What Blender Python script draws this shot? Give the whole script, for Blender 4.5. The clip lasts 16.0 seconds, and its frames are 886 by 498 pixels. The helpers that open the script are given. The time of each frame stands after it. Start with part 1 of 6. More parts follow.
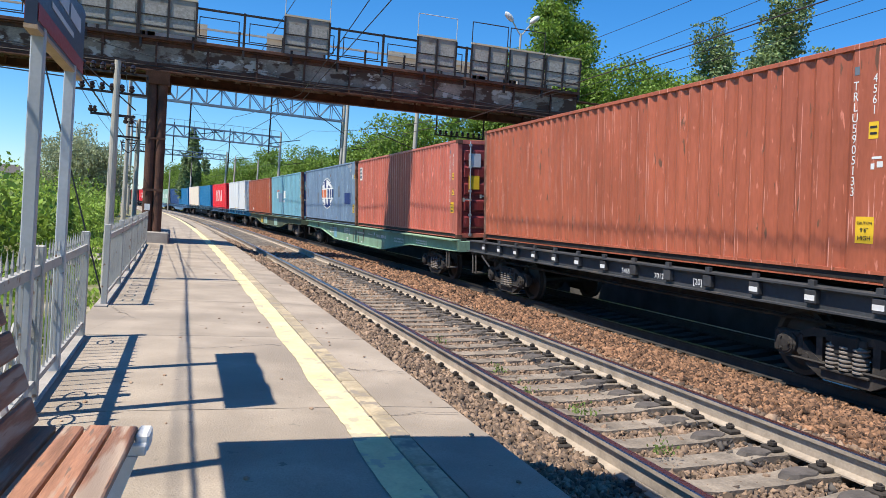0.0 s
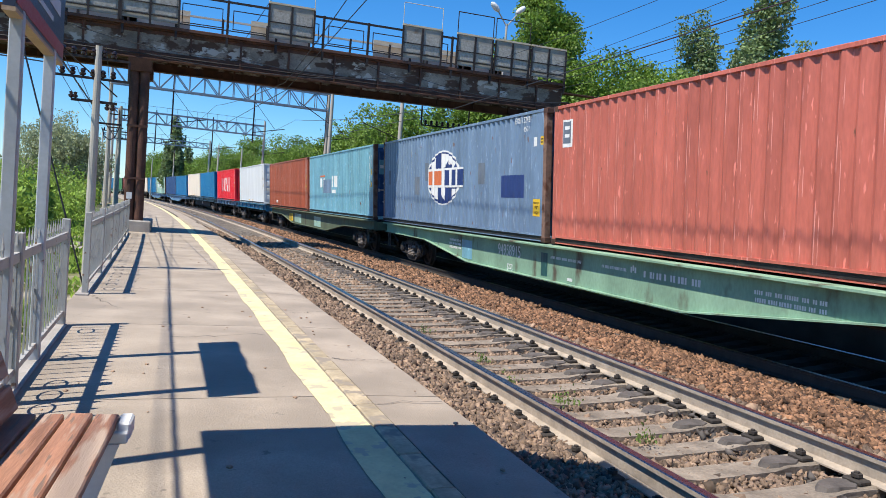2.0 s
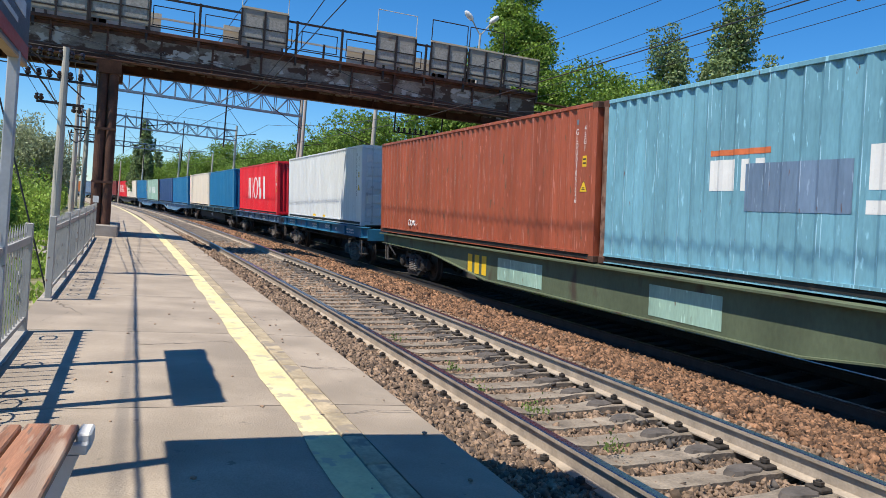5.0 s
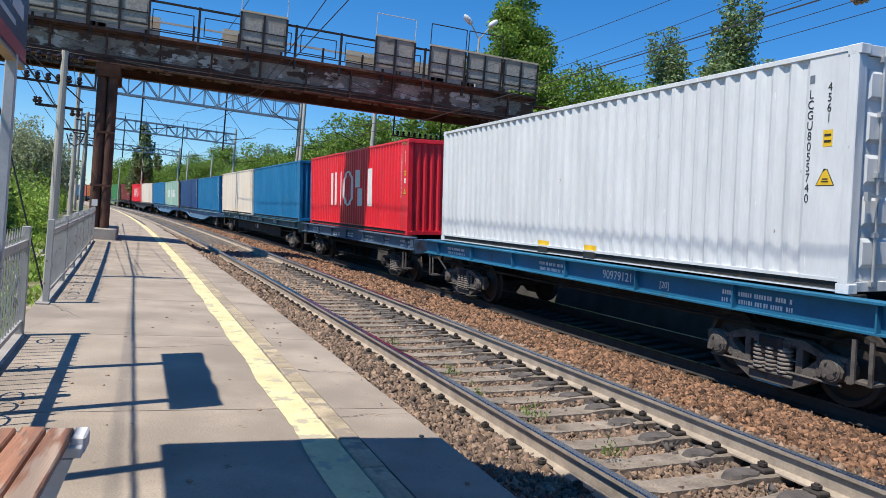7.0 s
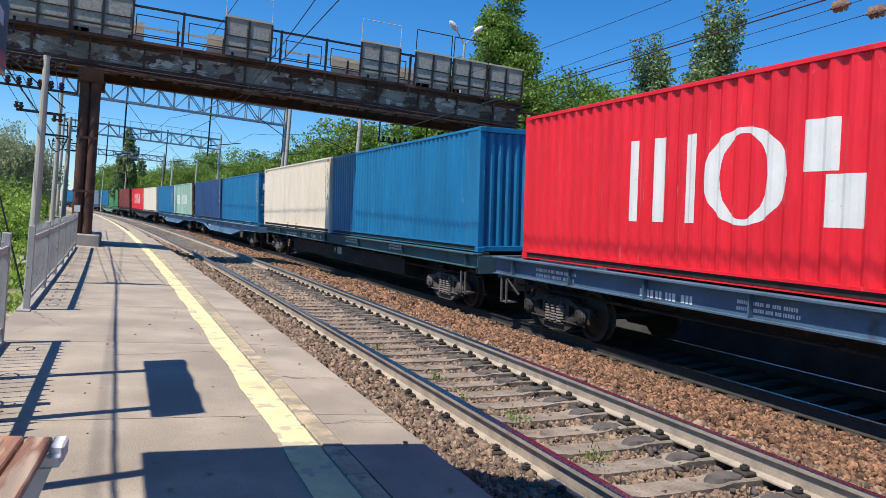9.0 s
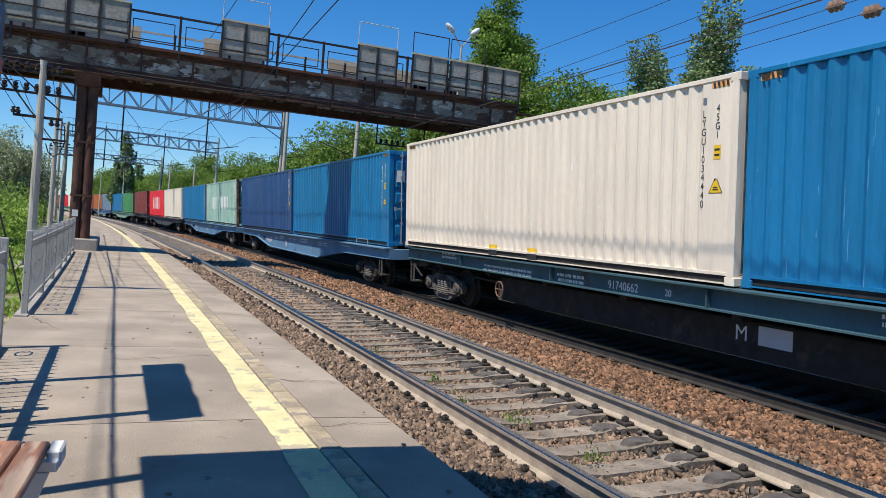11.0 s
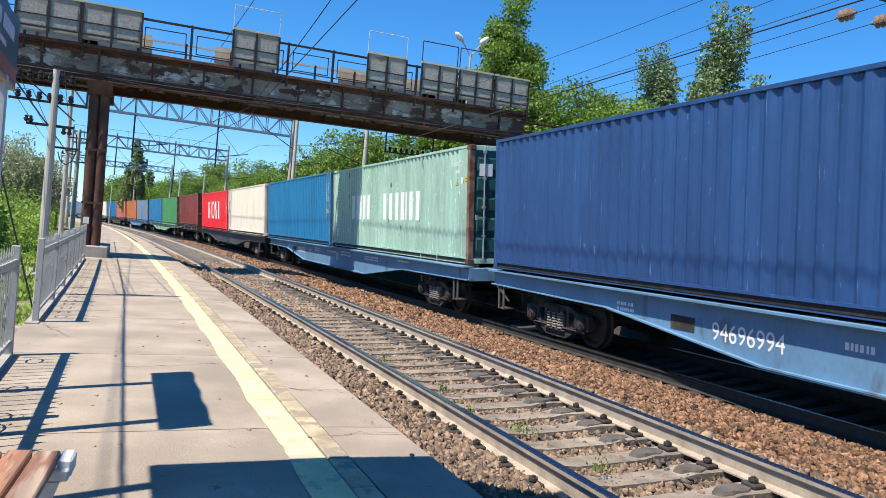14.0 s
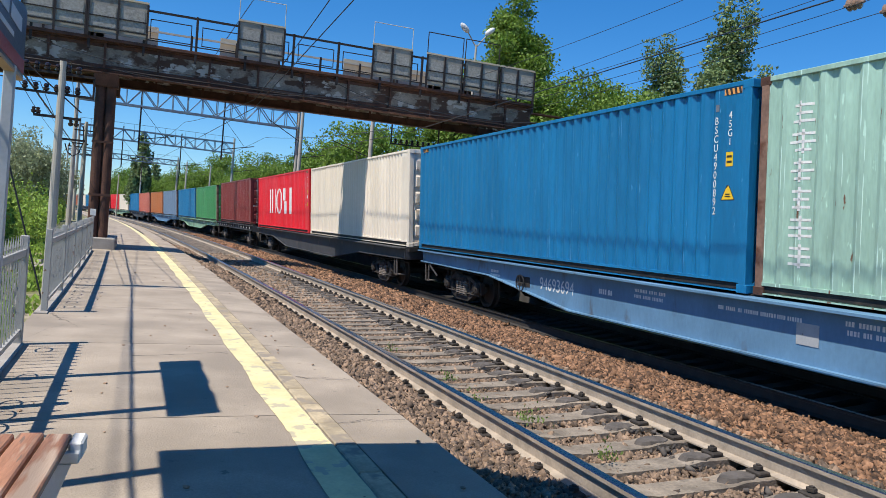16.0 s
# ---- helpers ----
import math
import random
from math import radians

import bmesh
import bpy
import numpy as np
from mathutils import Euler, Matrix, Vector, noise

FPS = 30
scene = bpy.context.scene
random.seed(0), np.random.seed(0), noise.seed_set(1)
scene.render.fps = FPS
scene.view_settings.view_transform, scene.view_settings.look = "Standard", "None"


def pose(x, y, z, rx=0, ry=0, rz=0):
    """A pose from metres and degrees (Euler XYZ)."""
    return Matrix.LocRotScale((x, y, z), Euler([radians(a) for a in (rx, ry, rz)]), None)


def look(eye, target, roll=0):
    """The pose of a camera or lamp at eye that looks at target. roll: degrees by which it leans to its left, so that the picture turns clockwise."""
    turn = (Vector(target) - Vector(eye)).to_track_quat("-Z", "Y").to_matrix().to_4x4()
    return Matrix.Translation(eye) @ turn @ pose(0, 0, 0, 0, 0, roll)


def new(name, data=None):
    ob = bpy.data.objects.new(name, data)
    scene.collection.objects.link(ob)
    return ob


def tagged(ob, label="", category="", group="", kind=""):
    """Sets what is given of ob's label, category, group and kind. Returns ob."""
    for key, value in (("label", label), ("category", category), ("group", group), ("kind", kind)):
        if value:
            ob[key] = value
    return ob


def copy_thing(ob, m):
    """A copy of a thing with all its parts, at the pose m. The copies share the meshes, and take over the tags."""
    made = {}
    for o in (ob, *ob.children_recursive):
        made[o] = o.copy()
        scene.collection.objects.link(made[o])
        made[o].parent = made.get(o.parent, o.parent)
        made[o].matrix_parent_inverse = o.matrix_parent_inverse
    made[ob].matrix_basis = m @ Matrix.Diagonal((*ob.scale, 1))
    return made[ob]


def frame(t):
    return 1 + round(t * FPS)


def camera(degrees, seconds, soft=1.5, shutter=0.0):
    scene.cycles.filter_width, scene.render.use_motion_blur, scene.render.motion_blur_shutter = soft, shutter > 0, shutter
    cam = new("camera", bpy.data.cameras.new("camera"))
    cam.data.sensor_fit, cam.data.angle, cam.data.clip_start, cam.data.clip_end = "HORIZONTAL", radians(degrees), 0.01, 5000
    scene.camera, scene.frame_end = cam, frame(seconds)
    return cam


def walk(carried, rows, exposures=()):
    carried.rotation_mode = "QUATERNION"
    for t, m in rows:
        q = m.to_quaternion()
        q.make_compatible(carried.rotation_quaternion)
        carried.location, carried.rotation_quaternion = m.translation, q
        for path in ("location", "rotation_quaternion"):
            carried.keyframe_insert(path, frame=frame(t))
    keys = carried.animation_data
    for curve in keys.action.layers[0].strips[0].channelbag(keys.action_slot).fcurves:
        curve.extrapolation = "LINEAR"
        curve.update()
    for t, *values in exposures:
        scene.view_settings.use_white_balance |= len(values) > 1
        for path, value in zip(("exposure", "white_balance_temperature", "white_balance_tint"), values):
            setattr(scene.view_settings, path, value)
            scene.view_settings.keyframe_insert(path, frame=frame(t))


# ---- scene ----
cam = camera(62.56, 16.0, soft=0.4)
# seconds, x, y, z, then turn about x, y and z: a hand-held camera on the platform
CAMERA_ROWS = [
    (0.0, 0.0, 0.0, 1.43, 87.85, -4.23, -19.33),
    (0.5, -0.011, 0.007, 1.424, 87.19, -4.88, -19.85),
    (1.0, 0.003, -0.004, 1.418, 87.53, -4.79, -19.53),
    (1.5, 0.002, -0.005, 1.407, 86.68, -4.86, -20.16),
    (2.0, 0.001, 0.009, 1.418, 87.22, -4.57, -20.53),
    (2.5, 0.019, 0.004, 1.416, 87.45, -4.29, -22.81),
    (3.0, 0.013, 0.009, 1.412, 87.6, -4.26, -23.2),
    (3.5, 0.012, 0.007, 1.407, 87.74, -4.71, -22.52),
    (4.0, 0.011, 0.011, 1.425, 87.97, -4.79, -22.49),
    (6.5, 0.025, 0.005, 1.43, 87.9, -5.63, -22.9),
    (7.0, 0.028, 0.006, 1.427, 88.25, -5.17, -22.74),
    (7.5, 0.033, 0.007, 1.427, 87.96, -4.67, -22.23),
    (8.0, 0.043, 0.016, 1.428, 88.4, -4.96, -22.85),
    (8.5, 0.041, -0.003, 1.433, 88.71, -5.25, -23.63),
    (11.0, 0.047, -0.015, 1.433, 88.94, -4.69, -23.95),
    (11.5, 0.042, -0.017, 1.434, 89.04, -4.46, -23.65),
    (12.0, 0.051, -0.007, 1.435, 88.58, -4.54, -23.72),
    (12.5, 0.045, -0.01, 1.431, 89.32, -4.74, -24.56),
    (13.0, 0.046, -0.008, 1.434, 89.15, -4.45, -23.12),
    (13.5, 0.03, -0.025, 1.442, 89.79, -4.72, -23.23),
    (14.0, 0.041, -0.02, 1.448, 89.49, -4.87, -23.28),
    (14.5, 0.037, -0.025, 1.44, 89.51, -4.8, -23.9),
    (15.0, 0.038, -0.024, 1.434, 89.31, -4.9, -24.41),
    (15.5, 0.036, -0.027, 1.428, 89.09, -5.11, -23.4),
    (16.0, 0.036, -0.039, 1.422, 88.85, -4.8, -22.83),
]
walk(cam, [(t, pose(x, y, z, rx, ry, rz)) for t, x, y, z, rx, ry, rz in CAMERA_ROWS],
     [(0, 0.54, 6800, 10), (1, 0.54, 6750, 10), (1.5, 0.52, 6700, 10), (2.5, 0.48, 6650, 10), (3, 0.35, 6800, 10), (4, 0.37, 6950, 10), (6.5, 0.30, 6700, 10), (8, 0.28, 6650, 10), (8.5, 0.36, 6650, 10), (11, 0.20, 6700, 10), (12, 0.34, 6600, 10), (12.5, 0.54, 6600, 10), (13.5, 0.68, 6900, 10), (14.5, 0.64, 6850, 10), (15, 0.28, 6750, 10), (15.5, 0.28, 6750, 10), (16, 0.30, 6700, 10)])

# ---- light ----
SUN_FROM = Vector((-1.2, -0.36, 2.21)).normalized()
world = bpy.data.worlds.new("sky")
scene.world = world
world.use_nodes = True
wn = world.node_tree
sky = wn.nodes.new("ShaderNodeTexSky")
sky.sky_type = "NISHITA"
sky.sun_disc = False
sky.sun_elevation = math.asin(SUN_FROM.z)
sky.sun_rotation = math.atan2(SUN_FROM.x, SUN_FROM.y)
sky.air_density, sky.dust_density, sky.ozone_density = 1.05, 0.0, 6.0
deep = wn.nodes.new("ShaderNodeHueSaturation")
deep.inputs["Saturation"].default_value = 1.18
cool = wn.nodes.new("ShaderNodeMix")
cool.data_type, cool.blend_type = "RGBA", "MULTIPLY"
cool.inputs["Factor"].default_value = 1.0
cool.inputs["B"].default_value = (0.84, 1.02, 1.21, 1)
wn.links.new(sky.outputs[0], cool.inputs["A"])
wn.links.new(cool.outputs["Result"], deep.inputs["Color"])
wn.links.new(deep.outputs[0], wn.nodes["Background"].inputs[0])
wn.nodes["Background"].inputs[1].default_value = 0.102
sun_data = bpy.data.lights.new("sun", "SUN")
sun_data.energy, sun_data.angle, sun_data.color = 5.0, radians(0.53), (1.0, 0.955, 0.865)
sun = new("sun", sun_data)
sun.matrix_world = look(SUN_FROM * 60, (0, 0, 0))

# ---- the line of the railway: two concentric curves ----
R1, X1 = 1040.7, 3.719          # radius and middle of the near track
CANT = 2.356
OFF2, Z2, CANT2 = 5.294, -0.255, 4.1    # middle and lean of the far track, which lies steeper
SIN, COS = math.sin(radians(CANT2)), math.cos(radians(CANT2))
RF = R1 + 4.05                 # curve along which the train's places are counted


def at(s, off=0.0, z=0.0):
    a = s / R1
    return Vector((X1 - R1 + (R1 + off) * math.cos(a), (R1 + off) * math.sin(a), z))


def on_line(s, off=0.0, z=0.0, lean=0.0):
    p = at(s, off, z)
    return pose(p.x, p.y, p.z, 0, -lean, math.degrees(s / R1))


# ---- materials ----
def mat(name, col, rough=0.75, metal=0.0, var=0.18, scale=3.0, fine=45.0, bump=0.15, patch=None, stretch=(1, 1, 1),
        island=0.0, each=0.0, through_light=0.0, spec=0.4, wear=None, dents=0.0, ridge=None):
    """Surface with two scales of variation; ridge: worn edges of corrugation; patch = (colour, scale, threshold, softness) for rust, stains or wear."""
    m = bpy.data.materials.new(name)
    m.use_nodes = True
    nt = m.node_tree
    N, L = nt.nodes.new, nt.links.new
    bsdf = nt.nodes["Principled BSDF"]
    tc = N("ShaderNodeTexCoord")
    info = N("ShaderNodeObjectInfo")
    off = N("ShaderNodeVectorMath")
    off.operation = "MULTIPLY_ADD"
    mul = N("ShaderNodeVectorMath")
    mul.operation = "SCALE"
    mul.inputs[0].default_value = (37.0, 91.0, 53.0)
    L(info.outputs["Random"], mul.inputs["Scale"])
    L(tc.outputs["Object"], off.inputs[0])
    off.inputs[1].default_value = stretch
    L(mul.outputs[0], off.inputs[2])

    def tex(sc, detail):
        n = N("ShaderNodeTexNoise")
        n.inputs["Scale"].default_value, n.inputs["Detail"].default_value = sc, detail
        L(off.outputs[0], n.inputs["Vector"])
        return n.outputs["Fac"]

    def mix(fac, a, b, kind="MIX"):
        x = N("ShaderNodeMix")
        x.data_type, x.blend_type = "RGBA", kind
        for sock, v in ((x.inputs["Factor"], fac), (x.inputs["A"], a), (x.inputs["B"], b)):
            if hasattr(v, "links"):
                L(v, sock)
            else:
                sock.default_value = v if not isinstance(v, tuple) else (*v[:3], 1)
        return x.outputs["Result"]

    def ramp(src, lo, hi):
        r = N("ShaderNodeMapRange")
        r.inputs["From Min"].default_value, r.inputs["From Max"].default_value = lo, hi
        L(src, r.inputs["Value"])
        return r.outputs["Result"]

    big, small = tex(scale, 4), tex(fine, 5)
    dark, light = tuple(c * (1 - var) for c in col), tuple(min(1, c * (1 + var)) for c in col)
    c = mix(ramp(big, 0.3, 0.7), dark, light)
    grey = mix(ramp(small, 0.3, 0.7), (1 - var * 0.6,) * 3, (1 + var * 0.4,) * 3)
    c = mix(1.0, c, grey, "MULTIPLY")
    if island or each:
        src = N("ShaderNodeNewGeometry").outputs["Random Per Island"] if island else info.outputs["Random"]
        k = island or each
        tone = mix(src, (1 - k,) * 3, (1 + k * 0.8, 1 + k * 0.7, 1 + k * 0.55))
        c = mix(1.0, c, tone, "MULTIPLY")
    if patch:
        c = mix(ramp(tex(patch[1], 6), patch[2], patch[2] + patch[3]), c, patch[0])
    if wear:
        c = mix(ramp(tex(wear[1], 3), wear[2], wear[2] + 0.05), c, wear[0])
    if ridge:
        # paint rubbed thin along the edges of the corrugation: colour, start and pitch of the ridges, how rare
        sep = N("ShaderNodeSeparateXYZ")
        L(tc.outputs["Object"], sep.inputs[0])

        def calc(op, a, b=0.0, third=0.0):
            k = N("ShaderNodeMath")
            k.operation = op
            for sock, v in zip(k.inputs, (a, b, third)):
                if hasattr(v, "links"):
                    L(v, sock)
                else:
                    sock.default_value = v
            return k.outputs[0]

        place = calc("FRACT", calc("DIVIDE", calc("SUBTRACT", sep.outputs["Y"], ridge[1] - ridge[2]), ridge[2]))
        edge = calc("COMPARE", calc("ABSOLUTE", calc("SUBTRACT", place, 0.13)), 0.125, 0.035)
        runs = N("ShaderNodeTexNoise")
        runs.inputs["Scale"].default_value, runs.inputs["Detail"].default_value = 1.0, 4
        long_ = N("ShaderNodeVectorMath")
        long_.operation = "MULTIPLY"
        long_.inputs[1].default_value = (1, 7, 6.0)
        L(off.outputs[0], long_.inputs[0])
        L(long_.outputs[0], runs.inputs["Vector"])
        c = mix(calc("MULTIPLY", edge, ramp(runs.outputs["Fac"], ridge[3], ridge[3] + 0.06)), c, ridge[0])
    L(c, bsdf.inputs["Base Color"])
    bsdf.inputs["Metallic"].default_value = metal
    bsdf.inputs["Specular IOR Level"].default_value = spec
    rr = N("ShaderNodeMapRange")
    rr.inputs["To Min"].default_value, rr.inputs["To Max"].default_value = max(0.05, rough - 0.1), min(1, rough + 0.1)
    L(small, rr.inputs["Value"])
    L(rr.outputs["Result"], bsdf.inputs["Roughness"])
    if bump:
        b = N("ShaderNodeBump")
        b.inputs["Strength"].default_value, b.inputs["Distance"].default_value = bump, 0.02
        L(small, b.inputs["Height"])
        if dents:
            d = N("ShaderNodeBump")
            d.inputs["Strength"].default_value, d.inputs["Distance"].default_value = dents, 0.08
            L(tex(2.3, 2), d.inputs["Height"])
            L(d.outputs[0], b.inputs["Normal"])
        L(b.outputs[0], bsdf.inputs["Normal"])
    if through_light:
        tr = N("ShaderNodeBsdfTranslucent")
        L(c, tr.inputs["Color"])
        ms = N("ShaderNodeMixShader")
        ms.inputs[0].default_value = through_light
        L(bsdf.outputs[0], ms.inputs[1])
        L(tr.outputs[0], ms.inputs[2])
        L(ms.outputs[0], nt.nodes["Material Output"].inputs["Surface"])
    return m


RUST = (0.13, 0.055, 0.03)
M = {
    "asphalt": mat("worn platform concrete", (0.342, 0.282, 0.222), 0.92, var=0.2, scale=1.6, fine=85, bump=0.35,
                   patch=((0.26, 0.215, 0.17), 0.9, 0.50, 0.20), wear=((0.21, 0.175, 0.14), 11.0, 0.69)),
    "yellow": mat("worn yellow paint", (0.68, 0.59, 0.32), 0.75, var=0.14, scale=4, fine=40, patch=((0.46, 0.40, 0.28), 7, 0.57, 0.05)),
    "kerb": mat("tan kerb block", (0.40, 0.325, 0.22), 0.9, var=0.25, scale=5, each=0.2, patch=((0.27, 0.225, 0.175), 6, 0.52, 0.08)),
    "earth": mat("dry grass and earth", (0.15, 0.15, 0.06), 0.95, var=0.4, scale=0.5, fine=12, patch=((0.33, 0.28, 0.21), 0.8, 0.52, 0.12)),
    "ballast": mat("ballast bed", (0.085, 0.068, 0.056), 0.95, var=0.35, scale=12, fine=40, bump=0.9),
    "ballast_brown": mat("brown ballast bed", (0.10, 0.06, 0.04), 0.95, var=0.35, scale=12, fine=40, bump=0.9),
    # far track: the shade under the train is put into these three colours
    "ballast_shade": mat("stone bed darkened as shade", (0.032, 0.029, 0.027), 0.9, var=0.35, scale=12, fine=40, bump=0.9),
    "sleeper_shade": mat("sleeper darkened as shade", (0.045, 0.04, 0.036), 0.85, var=0.3, scale=4),
    "rail_shade": mat("rail web darkened as shade", (0.04, 0.034, 0.03), 0.7, var=0.25, scale=6),
    "stone": mat("grey ballast stone", (0.225, 0.160, 0.118), 0.9, var=0.35, scale=12, island=0.62, bump=0.3),
    "stone_brown": mat("rusty ballast stone", (0.205, 0.115, 0.070), 0.9, var=0.38, scale=12, island=0.82, bump=0.3),
    "sleeper": mat("weathered concrete sleeper", (0.235, 0.195, 0.155), 0.9, var=0.36, scale=4, each=0.15, bump=0.4,
                   patch=((0.10, 0.085, 0.07), 5, 0.60, 0.1)),
    "rail": mat("rusty rail web", (0.35, 0.29, 0.23), 0.85, 0.0, var=0.2, scale=6),
    "railtop": mat("polished rail head", (0.22, 0.22, 0.24), 0.28, 1.0, var=0.1, scale=2, bump=0.02),
    "clip": mat("oily rail fastening", (0.05, 0.042, 0.036), 0.8, 0.2, var=0.3),
    "fence": mat("chipped white paint", (0.38, 0.37, 0.345), 0.55, var=0.08, scale=6, patch=((0.20, 0.12, 0.08), 14, 0.64, 0.05)),
    "post_grey": mat("grey painted steel", (0.42, 0.44, 0.46), 0.5, 0.1, var=0.1, bump=0.03, patch=(RUST, 9, 0.68, 0.05)),
    "sign_blue": mat("dark blue sign enamel", (0.035, 0.05, 0.085), 0.35, var=0.12, scale=3, bump=0.03),
    "sign_red": mat("red sign enamel", (0.33, 0.03, 0.035), 0.4, var=0.1, scale=3, bump=0.03),
    "sign_grey": mat("pale sign lettering", (0.5, 0.52, 0.55), 0.5, var=0.08),
    "sign_edge": mat("bare sign edge", (0.42, 0.30, 0.20), 0.7, var=0.15),
    "wood": mat("peeling brown bench paint", (0.35, 0.175, 0.115), 0.65, var=0.3, scale=3, fine=30, stretch=(6, 0.6, 6), each=0.14,
                patch=((0.40, 0.30, 0.24), 2.6, 0.51, 0.07), wear=((0.20, 0.13, 0.10), 7.0, 0.62)),
    "white_steel": mat("white painted steel", (0.72, 0.73, 0.74), 0.5, var=0.06),
    "girder": mat("rusted grey bridge paint", (0.235, 0.195, 0.158), 0.8, 0.0, var=0.4, scale=1.6, fine=16, stretch=(0.9, 1, 1.5),
                  patch=((0.075, 0.04, 0.026), 1.7, 0.49, 0.05), wear=((0.45, 0.41, 0.365), 3.0, 0.58)),
    "rust": mat("dark rusty steel", (0.105, 0.05, 0.035), 0.8, 0.2, var=0.35, scale=2.5, fine=25, patch=((0.05, 0.03, 0.025), 2, 0.55, 0.15)),
    "railing": mat("dark brown railing paint", (0.020, 0.014, 0.013), 0.65, 0.0, var=0.2),
    "panel": mat("grey guard panel", (0.27, 0.25, 0.215), 0.8, var=0.2, scale=2.5, patch=((0.14, 0.09, 0.06), 2, 0.62, 0.12)),
    "panel_light": mat("pale guard mesh", (0.31, 0.295, 0.265), 0.8, var=0.25, scale=14, fine=60),
    "oily": mat("oily dark stone", (0.085, 0.075, 0.07), 0.85, var=0.25, scale=8, island=0.4),
    "patch_grey": mat("grey repair paint", (0.14, 0.17, 0.21), 0.6, var=0.15, scale=3),
    "post_rust": mat("rust-eaten post paint", (0.22, 0.13, 0.095), 0.75, var=0.35, scale=3, fine=18, patch=((0.12, 0.05, 0.03), 4, 0.5, 0.1)),
    "panel_tan": mat("tan guard panel", (0.50, 0.42, 0.31), 0.8, var=0.12, scale=2),
    "mesh_wire": mat("pale wire", (0.52, 0.47, 0.38), 0.7, var=0.1),
    # concrete with the shade behind the train put into its colour
    "concrete_shade": mat("concrete darkened as shade", (0.075, 0.07, 0.066), 0.9, var=0.25, scale=2),
    "plinth": mat("concrete plinth", (0.33, 0.30, 0.27), 0.9, var=0.2, scale=3),
    "mast": mat("concrete mast", (0.42, 0.39, 0.335), 0.85, var=0.14, scale=1.2, bump=0.2),
    "gantry": mat("blue grey gantry paint", (0.15, 0.22, 0.30), 0.6, 0.0, var=0.15),
    "wire": mat("dark cable", (0.03, 0.03, 0.035), 0.6, var=0.1),
    "insulator": mat("brown glazed porcelain", (0.03, 0.02, 0.02), 0.25, var=0.15),
    "insulator_brown": mat("brown glazed insulator", (0.26, 0.17, 0.12), 0.3, var=0.15),
    "lamp_head": mat("pale lamp housing", (0.6, 0.62, 0.64), 0.4, var=0.05),
    "bark": mat("tree bark", (0.12, 0.095, 0.07), 0.95, var=0.3, scale=6, bump=0.5),
    "leaf": mat("summer leaves", (0.165, 0.275, 0.042), 0.6, var=0.3, scale=0.7, fine=8, island=0.45, through_light=0.35, bump=0),
    "leaf_dark": mat("dark poplar leaves", (0.20, 0.28, 0.12), 0.5, var=0.3, scale=0.7, fine=8, island=0.5, through_light=0.3, bump=0),
    "leaf_silver": mat("silver willow leaves", (0.33, 0.38, 0.23), 0.6, var=0.25, scale=0.7, fine=8, island=0.4, through_light=0.35, bump=0),
    "grass": mat("green weeds", (0.23, 0.36, 0.06), 0.65, var=0.35, scale=0.4, fine=6, island=0.45, through_light=0.35, bump=0),
    "weed": mat("dusty track weeds", (0.13, 0.19, 0.05), 0.7, var=0.3, scale=0.4, fine=6, island=0.4, through_light=0.25, bump=0),
    "bogie_dusty": mat("dust-grey cast steel", (0.115, 0.10, 0.088), 0.85, 0.0, var=0.35, scale=5, patch=((0.06, 0.05, 0.045), 5, 0.55, 0.12)),
    "wall": mat("pale far wall", (0.45, 0.42, 0.38), 0.9, var=0.1),
    "roof": mat("dark roofing", (0.10, 0.09, 0.085), 0.8, var=0.2, scale=3),
    "black_steel": mat("grimy black steel", (0.028, 0.026, 0.025), 0.75, 0.2, var=0.35, scale=5, patch=((0.07, 0.05, 0.04), 4, 0.58, 0.12)),
    "bogie": mat("dusty cast steel", (0.045, 0.039, 0.035), 0.8, 0.15, var=0.35, scale=5, patch=((0.10, 0.075, 0.058), 5, 0.60, 0.12)),
    "wheel": mat("worn wheel steel", (0.05, 0.043, 0.038), 0.6, 0.4, var=0.2, scale=4),
    "spring": mat("spring steel", (0.24, 0.205, 0.18), 0.7, 0.0, var=0.2),
    "white": mat("white marking paint", (0.74, 0.74, 0.72), 0.6, var=0.05, patch=((0.5, 0.48, 0.45), 9, 0.66, 0.1)),
    "ink": mat("black marking paint", (0.03, 0.03, 0.03), 0.6, var=0.05),
    "orange": mat("orange marking paint", (0.62, 0.16, 0.06), 0.6, var=0.08),
    "navy": mat("navy marking paint", (0.02, 0.045, 0.16), 0.6, var=0.08),
    "label_yellow": mat("yellow label", (0.80, 0.50, 0.03), 0.5, var=0.06),
    "hazard": mat("orange stripe paint", (0.72, 0.33, 0.10), 0.6, var=0.08),
    "bar": mat("galvanised bar", (0.50, 0.51, 0.52), 0.45, 0.6, var=0.1),
}


def paint(name, col, rust=0.66, fade=0.14):
    worn = rust < 0.73
    pale = tuple(min(0.8, x * 1.3 + (0.16 if worn else 0.08)) for x in col)
    return mat(name, col, 0.40, 0.0, var=fade * 1.4, scale=1.3, fine=26, bump=0.12, stretch=(1, 1, 0.22), each=0.05,
               patch=((0.16, 0.075, 0.045), 9.0, rust, 0.03),
               wear=(tuple(min(0.8, x * 1.35 + 0.06) for x in col), 15.0, 0.65 if worn else 0.70), dents=0.8,
               ridge=(pale, 0.62, 0.278, 0.545 if worn else 0.63))


